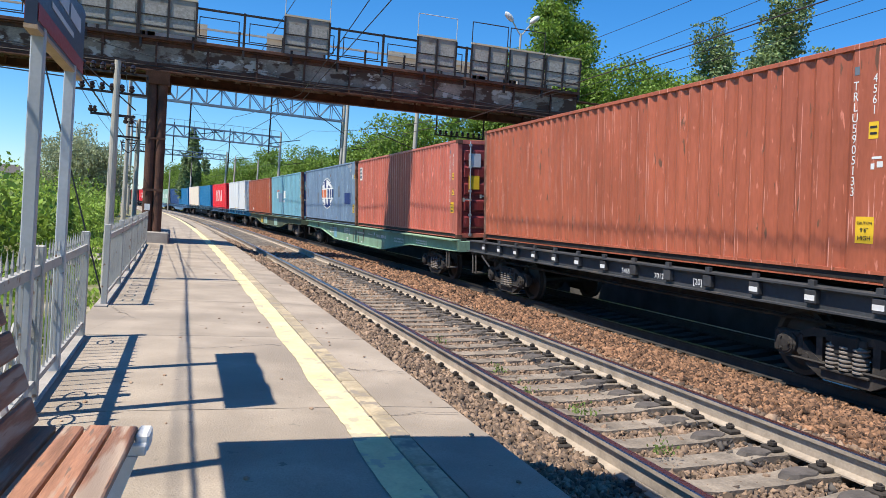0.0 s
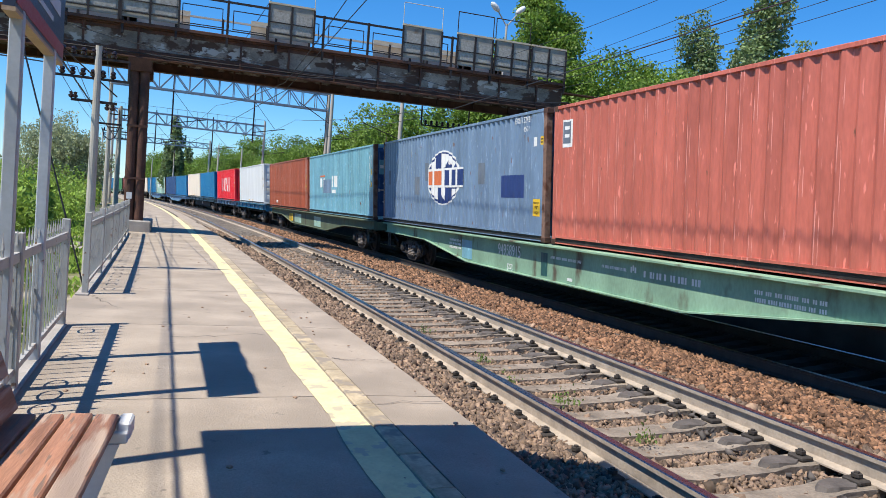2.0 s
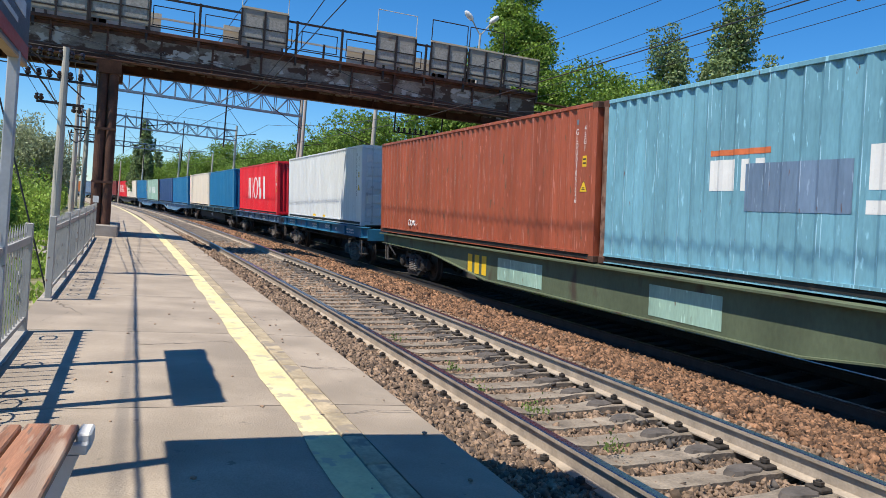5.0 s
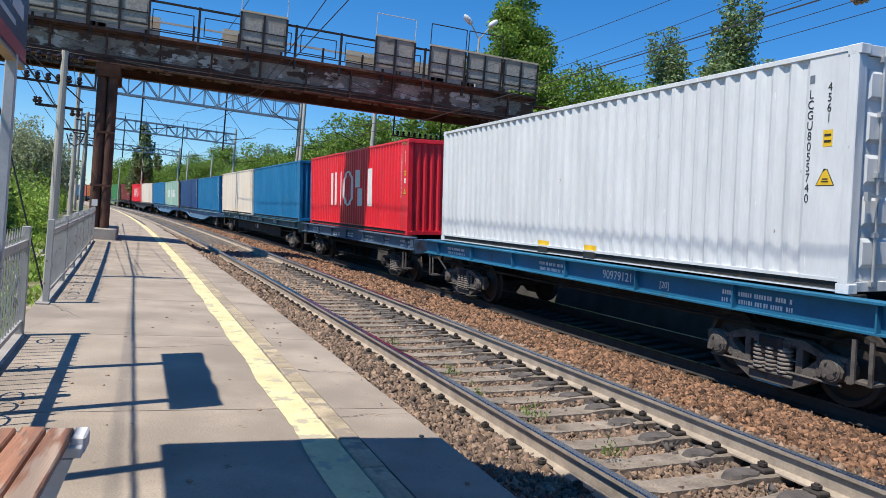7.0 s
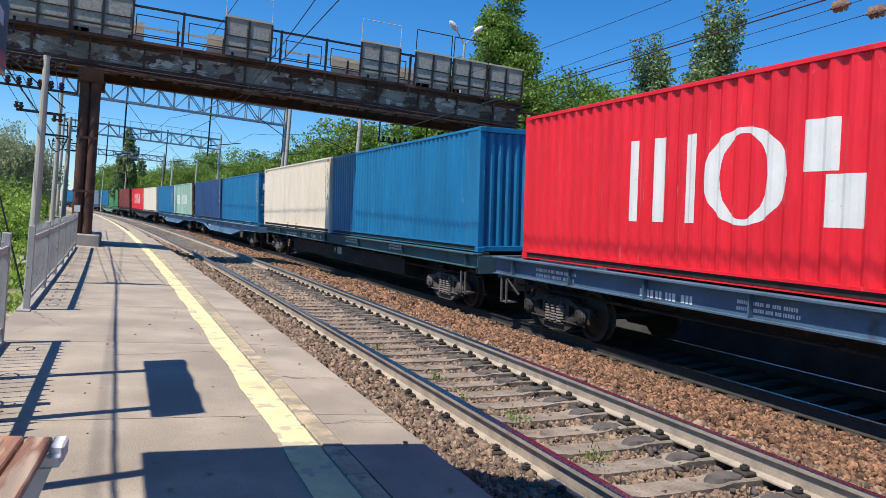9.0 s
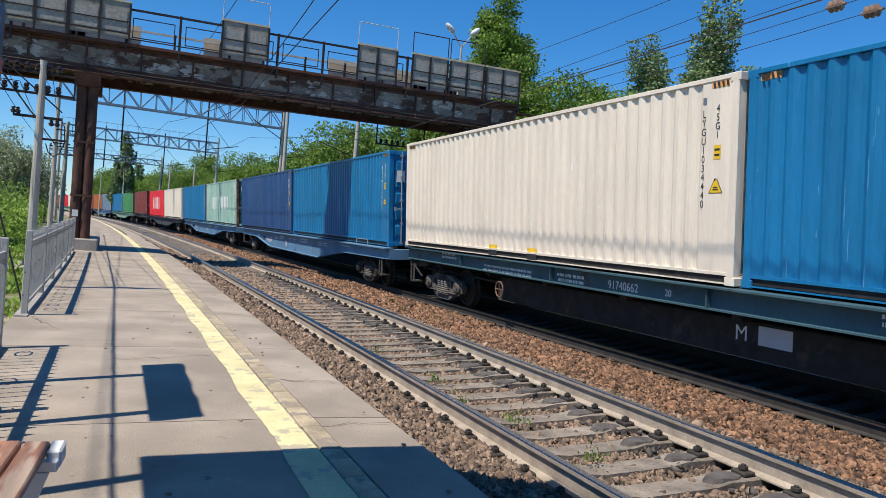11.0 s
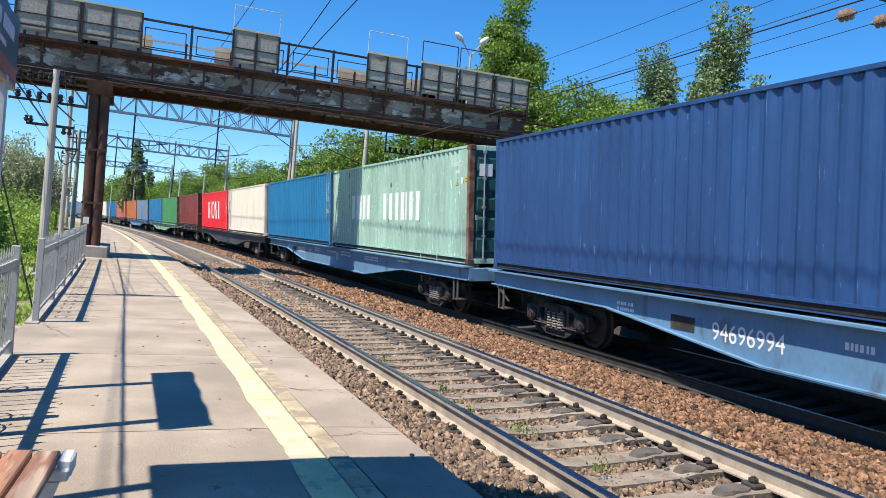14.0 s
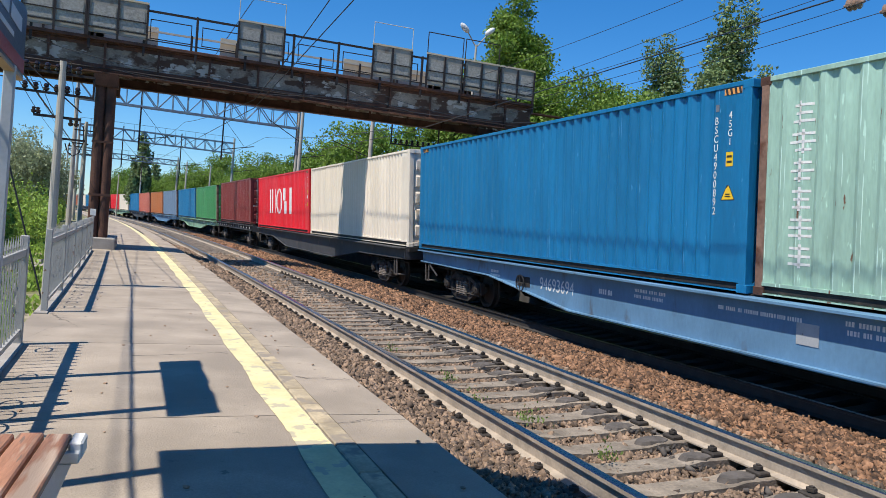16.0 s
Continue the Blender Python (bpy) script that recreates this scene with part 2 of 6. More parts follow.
P = {
    "brick": paint("brick red container paint", (0.40, 0.11, 0.06)),
    "rose": paint("faded red container paint", (0.52, 0.14, 0.10), 0.71),
    "slate": paint("faded slate blue container paint", (0.15, 0.224, 0.33), 0.69),
    "sky": paint("light blue container paint", (0.165, 0.375, 0.47), 0.69),
    "oxide": paint("oxide brown container paint", (0.33, 0.08, 0.042)),
    "white": paint("white container paint", (0.66, 0.68, 0.69), 0.74, 0.05),
    "red": paint("bright red container paint", (0.74, 0.018, 0.034), 0.8, 0.08),
    "blue": paint("bright blue container paint", (0.006, 0.165, 0.365), 0.76, 0.1),
    "cream": paint("cream container paint", (0.78, 0.685, 0.565), 0.76, 0.06),
    "navy": paint("dark blue container paint", (0.02, 0.066, 0.19), 0.78, 0.1),
    "mint": paint("pale green container paint", (0.325, 0.50, 0.41), 0.68),
    "green": paint("green container paint", (0.05, 0.24, 0.09), 0.7),
    "bottle": paint("dark green container paint", (0.02, 0.085, 0.085), 0.7),
    "maroon": paint("dark red container paint", (0.20, 0.03, 0.03), 0.7),
    "rustorange": paint("orange container paint", (0.42, 0.13, 0.04), 0.7),
    "w_green": mat("pale green wagon paint", (0.22, 0.36, 0.25), 0.65, var=0.2, scale=1.2, fine=20, stretch=(1, 1, 0.5),
                   patch=((0.10, 0.085, 0.06), 2.2, 0.58, 0.12)),
    "w_olive": mat("olive wagon paint", (0.10, 0.125, 0.075), 0.7, var=0.2, scale=1.2, fine=20, stretch=(1, 1, 0.5),
                   patch=((0.07, 0.055, 0.04), 2.2, 0.58, 0.12)),
    "w_blue": mat("grey blue wagon paint", (0.115, 0.235, 0.37), 0.55, var=0.15, scale=1.2, fine=20, stretch=(1, 1, 0.5),
                  patch=((0.08, 0.08, 0.085), 2.2, 0.62, 0.12)),
    "w_teal": mat("dark teal wagon paint", (0.045, 0.10, 0.125), 0.6, var=0.2, scale=1.2, fine=20,
                  patch=((0.05, 0.045, 0.04), 2.2, 0.60, 0.12)),
    "w_azure": mat("blue wagon paint", (0.018, 0.15, 0.27), 0.55, var=0.18, scale=1.2, fine=20,
                   patch=((0.06, 0.055, 0.05), 2.2, 0.62, 0.12)),
    "w_navy": mat("dark slate wagon paint", (0.075, 0.13, 0.20), 0.55, var=0.2, scale=1.2, fine=20, patch=((0.05, 0.045, 0.045), 2.2, 0.60, 0.12)),
    "w_black": mat("black wagon paint", (0.05, 0.052, 0.058), 0.65, var=0.25, scale=1.2, fine=20,
                   patch=((0.11, 0.09, 0.075), 2.2, 0.60, 0.12)),
}


# ---- mesh helpers ----
def mesh_of(name, bm, material=None):
    me = bpy.data.meshes.new(name)
    bm.normal_update()
    bm.to_mesh(me)
    bm.free()
    if material:
        me.materials.append(material)
    return me


def part(name, bm, material, parent=None, label="", m=None):
    """Link a bmesh, or a mesh that is shared, as one object under parent."""
    me = bm if isinstance(bm, bpy.types.Mesh) else mesh_of(name, bm, material)
    ob = new(name, me)
    if parent:
        ob.parent = parent
    if m is not None:
        ob.matrix_basis = m
    if label:
        ob["label"] = label
    return ob


def empty(name, label, category, group="", kind="", m=None):
    ob = new(name)
    ob.empty_display_size = 0.2
    if m is not None:
        ob.matrix_basis = m
    return tagged(ob, label, category, group, kind)


def box(bm, x0, x1, y0, y1, z0, z1, bevel=0.0):
    vs = [bm.verts.new((x, y, z)) for x in (x0, x1) for y in (y0, y1) for z in (z0, z1)]
    fs = [bm.faces.new([vs[i] for i in f]) for f in
          ((0, 1, 3, 2), (4, 6, 7, 5), (0, 4, 5, 1), (2, 3, 7, 6), (0, 2, 6, 4), (1, 5, 7, 3))]
    if bevel:
        es = list({e for f in fs for e in f.edges})
        bmesh.ops.bevel(bm, geom=es, offset=bevel, segments=1, affect="EDGES", profile=0.5)
    return bm


def boxed(*a, **k):
    return box(bmesh.new(), *a, **k)


def rod(bm, a, b, r=0.02, n=8, r2=None):
    a, b = Vector(a), Vector(b)
    d = b - a
    rot = d.to_track_quat("Z", "Y").to_matrix()
    r2 = r if r2 is None else r2
    rings = [[bm.verts.new(p + rot @ Vector((rr * math.cos(2 * math.pi * i / n), rr * math.sin(2 * math.pi * i / n), 0))) for i in range(n)]
             for p, rr in ((a, r), (b, r2))]
    for i in range(n):
        bm.faces.new((rings[0][i], rings[0][(i + 1) % n], rings[1][(i + 1) % n], rings[1][i]))
    bm.faces.new(list(reversed(rings[0])))
    bm.faces.new(rings[1])
    return bm


def lathe(bm, profile, n=16, axis="Z"):
    """profile: (radius, height) pairs."""
    rings = []
    for r, h in profile:
        ring = []
        for i in range(n):
            c, s = r * math.cos(2 * math.pi * i / n), r * math.sin(2 * math.pi * i / n)
            ring.append(bm.verts.new((c, s, h) if axis == "Z" else (h, c, s)))
        rings.append(ring)
    for a, b in zip(rings, rings[1:]):
        for i in range(n):
            bm.faces.new((a[i], a[(i + 1) % n], b[(i + 1) % n], b[i]))
    bm.faces.new(list(reversed(rings[0])))
    bm.faces.new(rings[-1])
    return bm


def prism(bm, outline, x0, x1):
    """Solid from an outline in (y, z), between x0 and x1."""
    a = [bm.verts.new((x0, y, z)) for y, z in outline]
    b = [bm.verts.new((x1, y, z)) for y, z in outline]
    bm.faces.new(list(reversed(a)))
    bm.faces.new(b)
    n = len(a)
    for i in range(n):
        bm.faces.new((a[i], a[(i + 1) % n], b[(i + 1) % n], b[i]))
    return bm


def ring(bm, c, r, t, axis="X", n=20):
    """Thin hoop round the axis."""
    vs = []
    for i in range(n):
        a = 2 * math.pi * i / n
        row = []
        for k in range(4):
            b = math.pi / 4 + math.pi / 2 * k
            rr, h = r + t * math.cos(b), t * math.sin(b)
            row.append(bm.verts.new(Vector(c) + Vector((h, rr * math.cos(a), rr * math.sin(a)))))
        vs.append(row)
    for i in range(n):
        for k in range(4):
            bm.faces.new((vs[i][k], vs[i][(k + 1) % 4], vs[(i + 1) % n][(k + 1) % 4], vs[(i + 1) % n][k]))
    return bm


def sweep(profile, s0, s1, step, closed=True, off0=0.0, z0=0.0, lean=0.0, bm=None):
    """Carry a profile of (offset, z) along the curve of the line."""
    bm = bm or bmesh.new()
    n = max(1, round((s1 - s0) / step))
    c, s_ = math.cos(radians(lean)), math.sin(radians(lean))
    rows = []
    for i in range(n + 1):
        s = s0 + (s1 - s0) * i / n
        rows.append([bm.verts.new(at(s, off0 + o * c - z * s_, z0 + o * s_ + z * c)) for o, z in profile])
    k = len(profile)
    for a, b in zip(rows, rows[1:]):
        for j in range(k if closed else k - 1):
            bm.faces.new((a[j], b[j], b[(j + 1) % k], a[(j + 1) % k]))
    if closed:
        bm.faces.new(rows[0])
        bm.faces.new(list(reversed(rows[-1])))
    return bm


def cable(name, points, r, label, category="cable", sag=0.0, material=None, twist=0.0):
    """A hanging cable through points; twist: how far a bundled one wavers."""
    cu = bpy.data.curves.new(name, "CURVE")
    cu.dimensions, cu.bevel_depth, cu.bevel_resolution = "3D", r, 1
    sp = cu.splines.new("POLY")
    pts = []
    for a, b in zip(points, points[1:]):
        a, b = Vector(a), Vector(b)
        n = 10 if not twist else int((b - a).length / 0.12)
        for i in range(n):
            t = i / n
            p = a.lerp(b, t)
            p.z -= sag * 4 * t * (1 - t)
            if twist:
                p.x += twist * (0.5 * math.sin(i * 1.9) + 1.5 * noise.noise((i * 0.23, 3, 0)))
            pts.append(p)
    pts.append(Vector(points[-1]))
    sp.points.add(len(pts) - 1)
    for i, p in enumerate(pts):
        sp.points[i].co = (*p, 1)
    cu.materials.append(material or M["wire"])
    return tagged(new(name, cu), label, category)


def mesh_from(name, co, quads, material):
    me = bpy.data.meshes.new(name)
    co = np.asarray(co, dtype=np.float32)
    quads = np.asarray(quads, dtype=np.int32)
    k = quads.shape[1]
    me.vertices.add(len(co))
    me.vertices.foreach_set("co", co.ravel())
    me.loops.add(quads.size)
    me.loops.foreach_set("vertex_index", quads.ravel())
    me.polygons.add(len(quads))
    me.polygons.foreach_set("loop_start", np.arange(0, quads.size, k, dtype=np.int32))
    me.polygons.foreach_set("loop_total", np.full(len(quads), k, dtype=np.int32))
    me.update(calc_edges=True)
    me.materials.append(material)
    return me


RNG = np.random.default_rng(7)


def leaves_mesh(name, centres, size, material, droop=0.0):
    """One pointed leaf spray at each centre, turned at random."""
    n = len(centres)
    u = RNG.normal(size=(n, 3))
    u[:, 2] -= droop
    u /= np.linalg.norm(u, axis=1)[:, None]
    v = np.cross(u, RNG.normal(size=(n, 3)))
    v /= np.linalg.norm(v, axis=1)[:, None]
    k = size * RNG.uniform(0.6, 1.3, size=(n, 1))
    co = np.stack([centres - u * k * 0.5, centres + v * k * 0.3, centres + u * k * 0.5, centres - v * k * 0.3], axis=1).reshape(-1, 3)
    return mesh_from(name, co, np.arange(4 * n).reshape(-1, 4), material)


def text_mesh(body, size, material, spacing=1.0):
    cu = bpy.data.curves.new("letters", "FONT")
    cu.body, cu.size, cu.align_x, cu.space_line, cu.extrude = body, size, "CENTER", spacing, 0.001
    ob = new("letters", cu)
    dg = bpy.context.evaluated_depsgraph_get()
    dg.update()
    me = bpy.data.meshes.new_from_object(ob.evaluated_get(dg))
    bpy.data.objects.remove(ob)
    me.materials.clear()
    me.materials.append(material)
    return me


# local frame of writing on a face that looks to -x: right of the text runs towards -y
ON_SIDE = Matrix(((0, 0, -1, 0), (-1, 0, 0, 0), (0, 1, 0, 0), (0, 0, 0, 1)))

# ---- ground, beds and tracks ----
def build_ground():
    bm = bmesh.new()
    rings_ = [0, 20, 60, 150, 400, 1000, 2600]
    n = 48
    c = bm.verts.new((0, 0, -0.95))
    prev = None
    for r in rings_[1:]:
        row = [bm.verts.new((r * math.cos(2 * math.pi * i / n), r * math.sin(2 * math.pi * i / n), -0.95)) for i in range(n)]
        for i in range(n):
            if prev:
                bm.faces.new((prev[i], row[i], row[(i + 1) % n], prev[(i + 1) % n]))
            else:
                bm.faces.new((c, row[i], row[(i + 1) % n]))
        prev = row
    tagged(part("ground", bm, M["earth"]), "dry earth and grass to the horizon", "ground", kind="structure")
    bm = sweep([(-60, -0.94), (-58, -0.5), (-20, -0.25), (-8, -0.12), (-5.2, -0.06), (-4.7, -0.02), (-4.7, -0.94)], -60, 420, 5)
    tagged(part("verge", bm, M["earth"]), "grassy verge behind the platform fence", "ground", kind="structure")
    bm = sweep([(11.2, -0.94), (11.2, -0.8), (13, -0.55), (16, -0.1), (24, 0.6), (46, 0.9), (50, -0.94)], -60, 420, 5)
    tagged(part("embankment", bm, M["earth"]), "overgrown earth bank beyond the tracks", "ground", kind="structure")
    bm = sweep([(-1.83, -0.94), (-1.83, -0.01), (-1.62, -0.10), (-1.3, -0.19), (-0.9, -0.25), (-0.7, -0.31), (0.7, -0.27), (0.9, -0.19), (1.25, -0.14),
                (1.3, -0.94)], -40, 420, 2.5)
    tagged(part("ballast_bed", bm, M["ballast"]), "grey crushed stone bed of the near track", "ballast", kind="structure")
    bm = sweep([(1.3, -0.94), (1.3, -0.145), (2.0, -0.17), (2.8, -0.27), (3.6, -0.48), (3.95, -0.54), (3.95, -0.94)], -40, 420, 2.5)
    tagged(part("ballast_bed_2", bm, M["ballast_brown"]), "rust-brown crushed stone bed between the tracks", "ballast", kind="structure")
    # bed under the train, its near-black colour stands for the shade there
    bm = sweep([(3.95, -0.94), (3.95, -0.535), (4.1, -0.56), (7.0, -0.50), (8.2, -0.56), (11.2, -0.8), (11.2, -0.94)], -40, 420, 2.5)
    tagged(part("ballast_bed_3", bm, M["ballast_shade"]), "stone bed with the train's shade put into its colour", "ballast", kind="structure")


RAIL = [(-0.075, -0.18), (0.075, -0.18), (0.075, -0.168), (0.012, -0.15), (0.010, -0.045), (0.036, -0.035), (0.037, -0.006),
        (0.028, 0.0), (-0.028, 0.0), (-0.037, -0.006), (-0.036, -0.035), (-0.010, -0.045), (-0.012, -0.15), (-0.075, -0.168)]


def build_track(name, off, z, lean, near, label, s_min, s_max):
    track = empty(name, label, "railway track", kind="structure")
    for side in (-1, 1):
        bm = bmesh.new()
        sweep([(o + side * 0.797, h) for o, h in RAIL], -40, 420, 1.25, True, off, z, lean, bm)
        # the far rails' web colour has the train's shade in it
        me = mesh_of("rail", bm, M["rail"] if off == 0 else M["rail_shade"])
        me.materials.append(M["railtop"])
        k = len(RAIL)
        for i, f in enumerate(me.polygons):
            if i < len(me.polygons) - 2 and i % k in (6, 7, 8):
                f.material_index = 1
        part("rail", me, None, track, "rail with a polished head and rusty web")
    bm = bmesh.new()
    # sleeper: sunk middle, raised rail seats, sloping ends
    outline = [(-1.32, -0.30), (-1.32, -0.20), (-1.20, -0.175), (-0.45, -0.180), (-0.32, -0.20), (0.32, -0.20), (0.45, -0.180),
               (1.20, -0.175), (1.32, -0.20), (1.32, -0.30)]
    lo = [bm.verts.new((x, -0.115, h)) for x, h in outline]
    hi = [bm.verts.new((x, 0.115, h)) for x, h in outline]
    bm.faces.new(lo)
    bm.faces.new(list(reversed(hi)))
    for i in range(len(outline)):
        j = (i + 1) % len(outline)
        bm.faces.new((lo[j], lo[i], hi[i], hi[j]))
    bmesh.ops.bevel(bm, geom=[e for e in bm.edges if abs(e.verts[0].co.y - e.verts[1].co.y) < 0.01 and e.verts[0].co.z > -0.25],
                    offset=0.018, segments=1, affect="EDGES")
    # far sleepers are coloured dark for the shade under the train
    sleeper = mesh_of("sleeper", bm, M["sleeper"] if off == 0 else M["sleeper_shade"])
    # oil that has caked on the sleeper beside the rail
    patches = []
    for k in range(3):
        rnd = random.Random(k + 5)
        bm = bmesh.new()
        rim = [(0.47 + 0.19 * rnd.uniform(0.8, 1.1) * math.cos(a), 0.112 * rnd.uniform(0.7, 1.12) * math.sin(a)) for a in [i * math.pi / 6 for i in range(12)]]
        lo_ = [bm.verts.new((x, y, -0.215)) for x, y in rim]
        hi_ = [bm.verts.new((0.47 + (x - 0.47) * 0.8, y * 0.8, -0.163 + rnd.uniform(-0.006, 0.008))) for x, y in rim]
        top_ = bm.verts.new((0.47, 0, -0.156))
        for i in range(12):
            bm.faces.new((lo_[i], lo_[(i + 1) % 12], hi_[(i + 1) % 12], hi_[i]))
            bm.faces.new((hi_[i], hi_[(i + 1) % 12], top_))
        patches.append(mesh_of("oil_cake", bm, M["oily"]))
    bm = bmesh.new()
    for x in (-0.13, 0.13):
        box(bm, x - 0.055, x + 0.055, -0.07, 0.07, -0.176, -0.145, 0.008)
        rod(bm, (x, 0, -0.15), (x, 0, -0.10), 0.018, 6)
        rod(bm, (x, 0, -0.135), (x, 0, -0.112), 0.036, 6)
    clip = mesh_of("rail_clip", bm, M["clip"])
    pitch, s, count = 0.46, s_min, 0
    while s < near:
        m = on_line(s + random.uniform(-0.015, 0.015), off, z, lean)
        b = part("sleeper", sleeper, None, track, m=m @ pose(0, 0, 0, 0, 0, random.uniform(-0.6, 0.6)))
        if s < 22 and off == 0:
            for side in (-1, 1):
                part("rail_clip", clip, None, b, m=pose(side * 0.797, 0, 0))
            part("oil_cake", random.choice(patches), None, b, m=pose(random.uniform(-0.04, 0.05), 0, random.uniform(-0.008, 0.004)))
        s += pitch
    bm = bmesh.new()
    while s < s_max:
        m = on_line(s, off, z, lean)
        vs = [bm.verts.new(m @ Vector((x, y, h))) for x in (-1.32, 1.32) for y in (-0.115, 0.115) for h in (-0.3, -0.18)]
        for f in ((0, 1, 3, 2), (4, 6, 7, 5), (0, 4, 5, 1), (2, 3, 7, 6), (1, 5, 7, 3)):
            bm.faces.new([vs[i] for i in f])
        s += pitch
    if len(bm.verts):
        tagged(part("far_sleepers", bm, M["sleeper"] if off == 0 else M["sleeper_shade"], track), kind="stuff")
    else:
        bm.free()
    return track


def stones(name, regions, material, label):
    """Crushed stone: lumps laid at random over regions of (s0, s1, off0, off1, profile, per square metre, size)."""
    base = np.array([(x, y, z) for x in (-1, 1) for y in (-1, 1) for z in (-1, 1)], dtype=float)
    tri = np.array([(0, 1, 3), (0, 3, 2), (4, 6, 7), (4, 7, 5), (0, 4, 5), (0, 5, 1), (2, 3, 7), (2, 7, 6), (0, 2, 6), (0, 6, 4), (1, 5, 7), (1, 7, 3)])
    allco, k = [], 0
    for s0, s1, o0, o1, prof, dens, size in regions:
        n = int((s1 - s0) * (o1 - o0) * dens)
        s, o = RNG.uniform(s0, s1, n), RNG.uniform(o0, o1, n)
        z = np.interp(o, [p[0] for p in prof], [p[1] for p in prof]) + RNG.uniform(-0.012, 0.022, n)
        a = s / R1
        c = np.stack([X1 - R1 + (R1 + o) * np.cos(a), (R1 + o) * np.sin(a), z], 1)
        sc = size * np.exp(RNG.normal(0, 0.24, (n, 1))) * RNG.uniform(0.6, 1.25, (n, 3)) * np.array((1.15, 0.85, 0.65))
        q = RNG.normal(size=(n, 4))
        q /= np.linalg.norm(q, axis=1)[:, None]
        w, x, y, zz = q.T
        rot = np.stack([1 - 2 * (y * y + zz * zz), 2 * (x * y - zz * w), 2 * (x * zz + y * w), 2 * (x * y + zz * w), 1 - 2 * (x * x + zz * zz),
                        2 * (y * zz - x * w), 2 * (x * zz - y * w), 2 * (y * zz + x * w), 1 - 2 * (x * x + y * y)], 1).reshape(n, 3, 3)
        v = base[None] * RNG.uniform(0.2, 1.35, (n, 8, 3)) * sc[:, None, :]
        allco.append((np.einsum("nij,nkj->nki", rot, v) + c[:, None, :]).reshape(-1, 3))
        k += n
    faces = (tri[None] + 8 * np.arange(k)[:, None, None]).reshape(-1, 3)
    tagged(new(name, mesh_from(name, np.concatenate(allco), faces, material)), label, "ballast", kind="stuff")


def build_stones():
    p1 = [(-1.85, 0.03), (-1.62, -0.08), (-1.3, -0.17), (-0.9, -0.235), (-0.7, -0.27), (0.7, -0.225), (0.9, -0.165), (1.3, -0.13)]
    p2 = [(1.0, -0.14), (2.0, -0.155), (2.8, -0.255), (3.6, -0.465), (4.1, -0.545), (7.0, -0.50)]
    stones("ballast_stones", [(2.0, 14, -1.9, -0.86, p1, 1500, 0.023), (14, 36, -1.9, -0.86, p1, 300, 0.04),
                              (2.0, 14, -0.72, 0.72, p1, 1300, 0.022), (14, 32, -0.72, 0.72, p1, 260, 0.04),
                              (1.0, 14, 0.87, 1.35, p1, 1100, 0.026)], M["stone"], "grey crushed stone between the sleepers")
    stones("oily_stones", [(1.0, 22, 0.30, 0.70, [(0.3, -0.20), (0.7, -0.172)], 45, 0.024), (1.0, 30, 2.9, 3.9, p2, 90, 0.03)], M["oily"], "dark oily stone beside the rail")
    stones("shoulder_stones", [(1.0, 8, 1.3, 3.9, p2, 1300, 0.024), (8, 14, 1.3, 3.9, p2, 900, 0.027), (14, 30, 1.2, 3.9, p2, 330, 0.04), (30, 60, 1.2, 3.9, p2, 80, 0.055),
                               (0.5, 14, 3.7, 4.22, [(3.7, -0.47), (4.22, -0.50)], 900, 0.024), (14, 40, 3.7, 4.2, [(3.7, -0.46), (4.2, -0.49)], 220, 0.04),], M["stone_brown"], "rust-brown crushed stone between the two tracks")


# ---- platform ----
def build_platform():
    plat = empty("platform", "low sunlit concrete platform with a yellow safety line", "platform", kind="structure")
    s = -12.0 + 0.35
    for i in range(32):
        prof = [(-4.66, -0.5), (-4.66, 0.12), (-2.50, 0.12), (-2.50, -0.5)]
        part("slab", sweep(prof, s + 0.006, s + 2.744, 1.4), M["asphalt"], plat)
        prof = [(-2.355, -0.5), (-2.355, 0.12), (-1.83, 0.105), (-1.80, 0.08), (-1.80, -0.5)]
        part("edge_slab", sweep(prof, s + 0.006, s + 2.744, 1.4), M["asphalt"], plat)
        s += 2.75
    bm = sweep([(-4.6, -0.6), (-4.6, 0.105), (-1.85, 0.09), (-1.85, -0.6)], s, 230, 4)
    part("far_slab", bm, M["asphalt"], plat)
    part("joint_filler", sweep([(-4.6, -0.5), (-4.6, 0.106), (-1.86, 0.09), (-1.86, -0.5)], -11.6, s, 4), M["ballast"], plat)
    kerb = mesh_of("kerb_block", boxed(-0.066, 0.066, -0.24, 0.24, -0.2, 0.0, 0.008), M["kerb"])
    for i in range(90):
        part("kerb_block", kerb, None, plat, m=on_line(-3 + i * 0.492, -2.428 + random.uniform(-0.004, 0.004), 0.128 + random.uniform(-0.004, 0.004))
             @ pose(0, 0, 0, 0, random.uniform(-0.6, 0.6), random.uniform(-0.5, 0.5)))
    bm = bmesh.new()
    rows = []
    for i in range(900):
        s = -6 + i * 0.1 if i < 500 else 44 + (i - 500) * 0.45
        w = 0.012 * math.sin(s * 3.1) + 0.010 * noise.noise((s * 2.7, 0, 0)) + 0.008 * noise.noise((s * 9, 5, 0))
        v = 0.010 * noise.noise((s * 5.7, 9, 0))
        rows.append((bm.verts.new(at(s, -2.728 + w, 0.1245)), bm.verts.new(at(s, -2.512 + v, 0.1245))))
    for a, b in zip(rows, rows[1:]):
        bm.faces.new((a[0], b[0], b[1], a[1]))
    part("safety_line", bm, M["yellow"], plat, "worn yellow painted line")


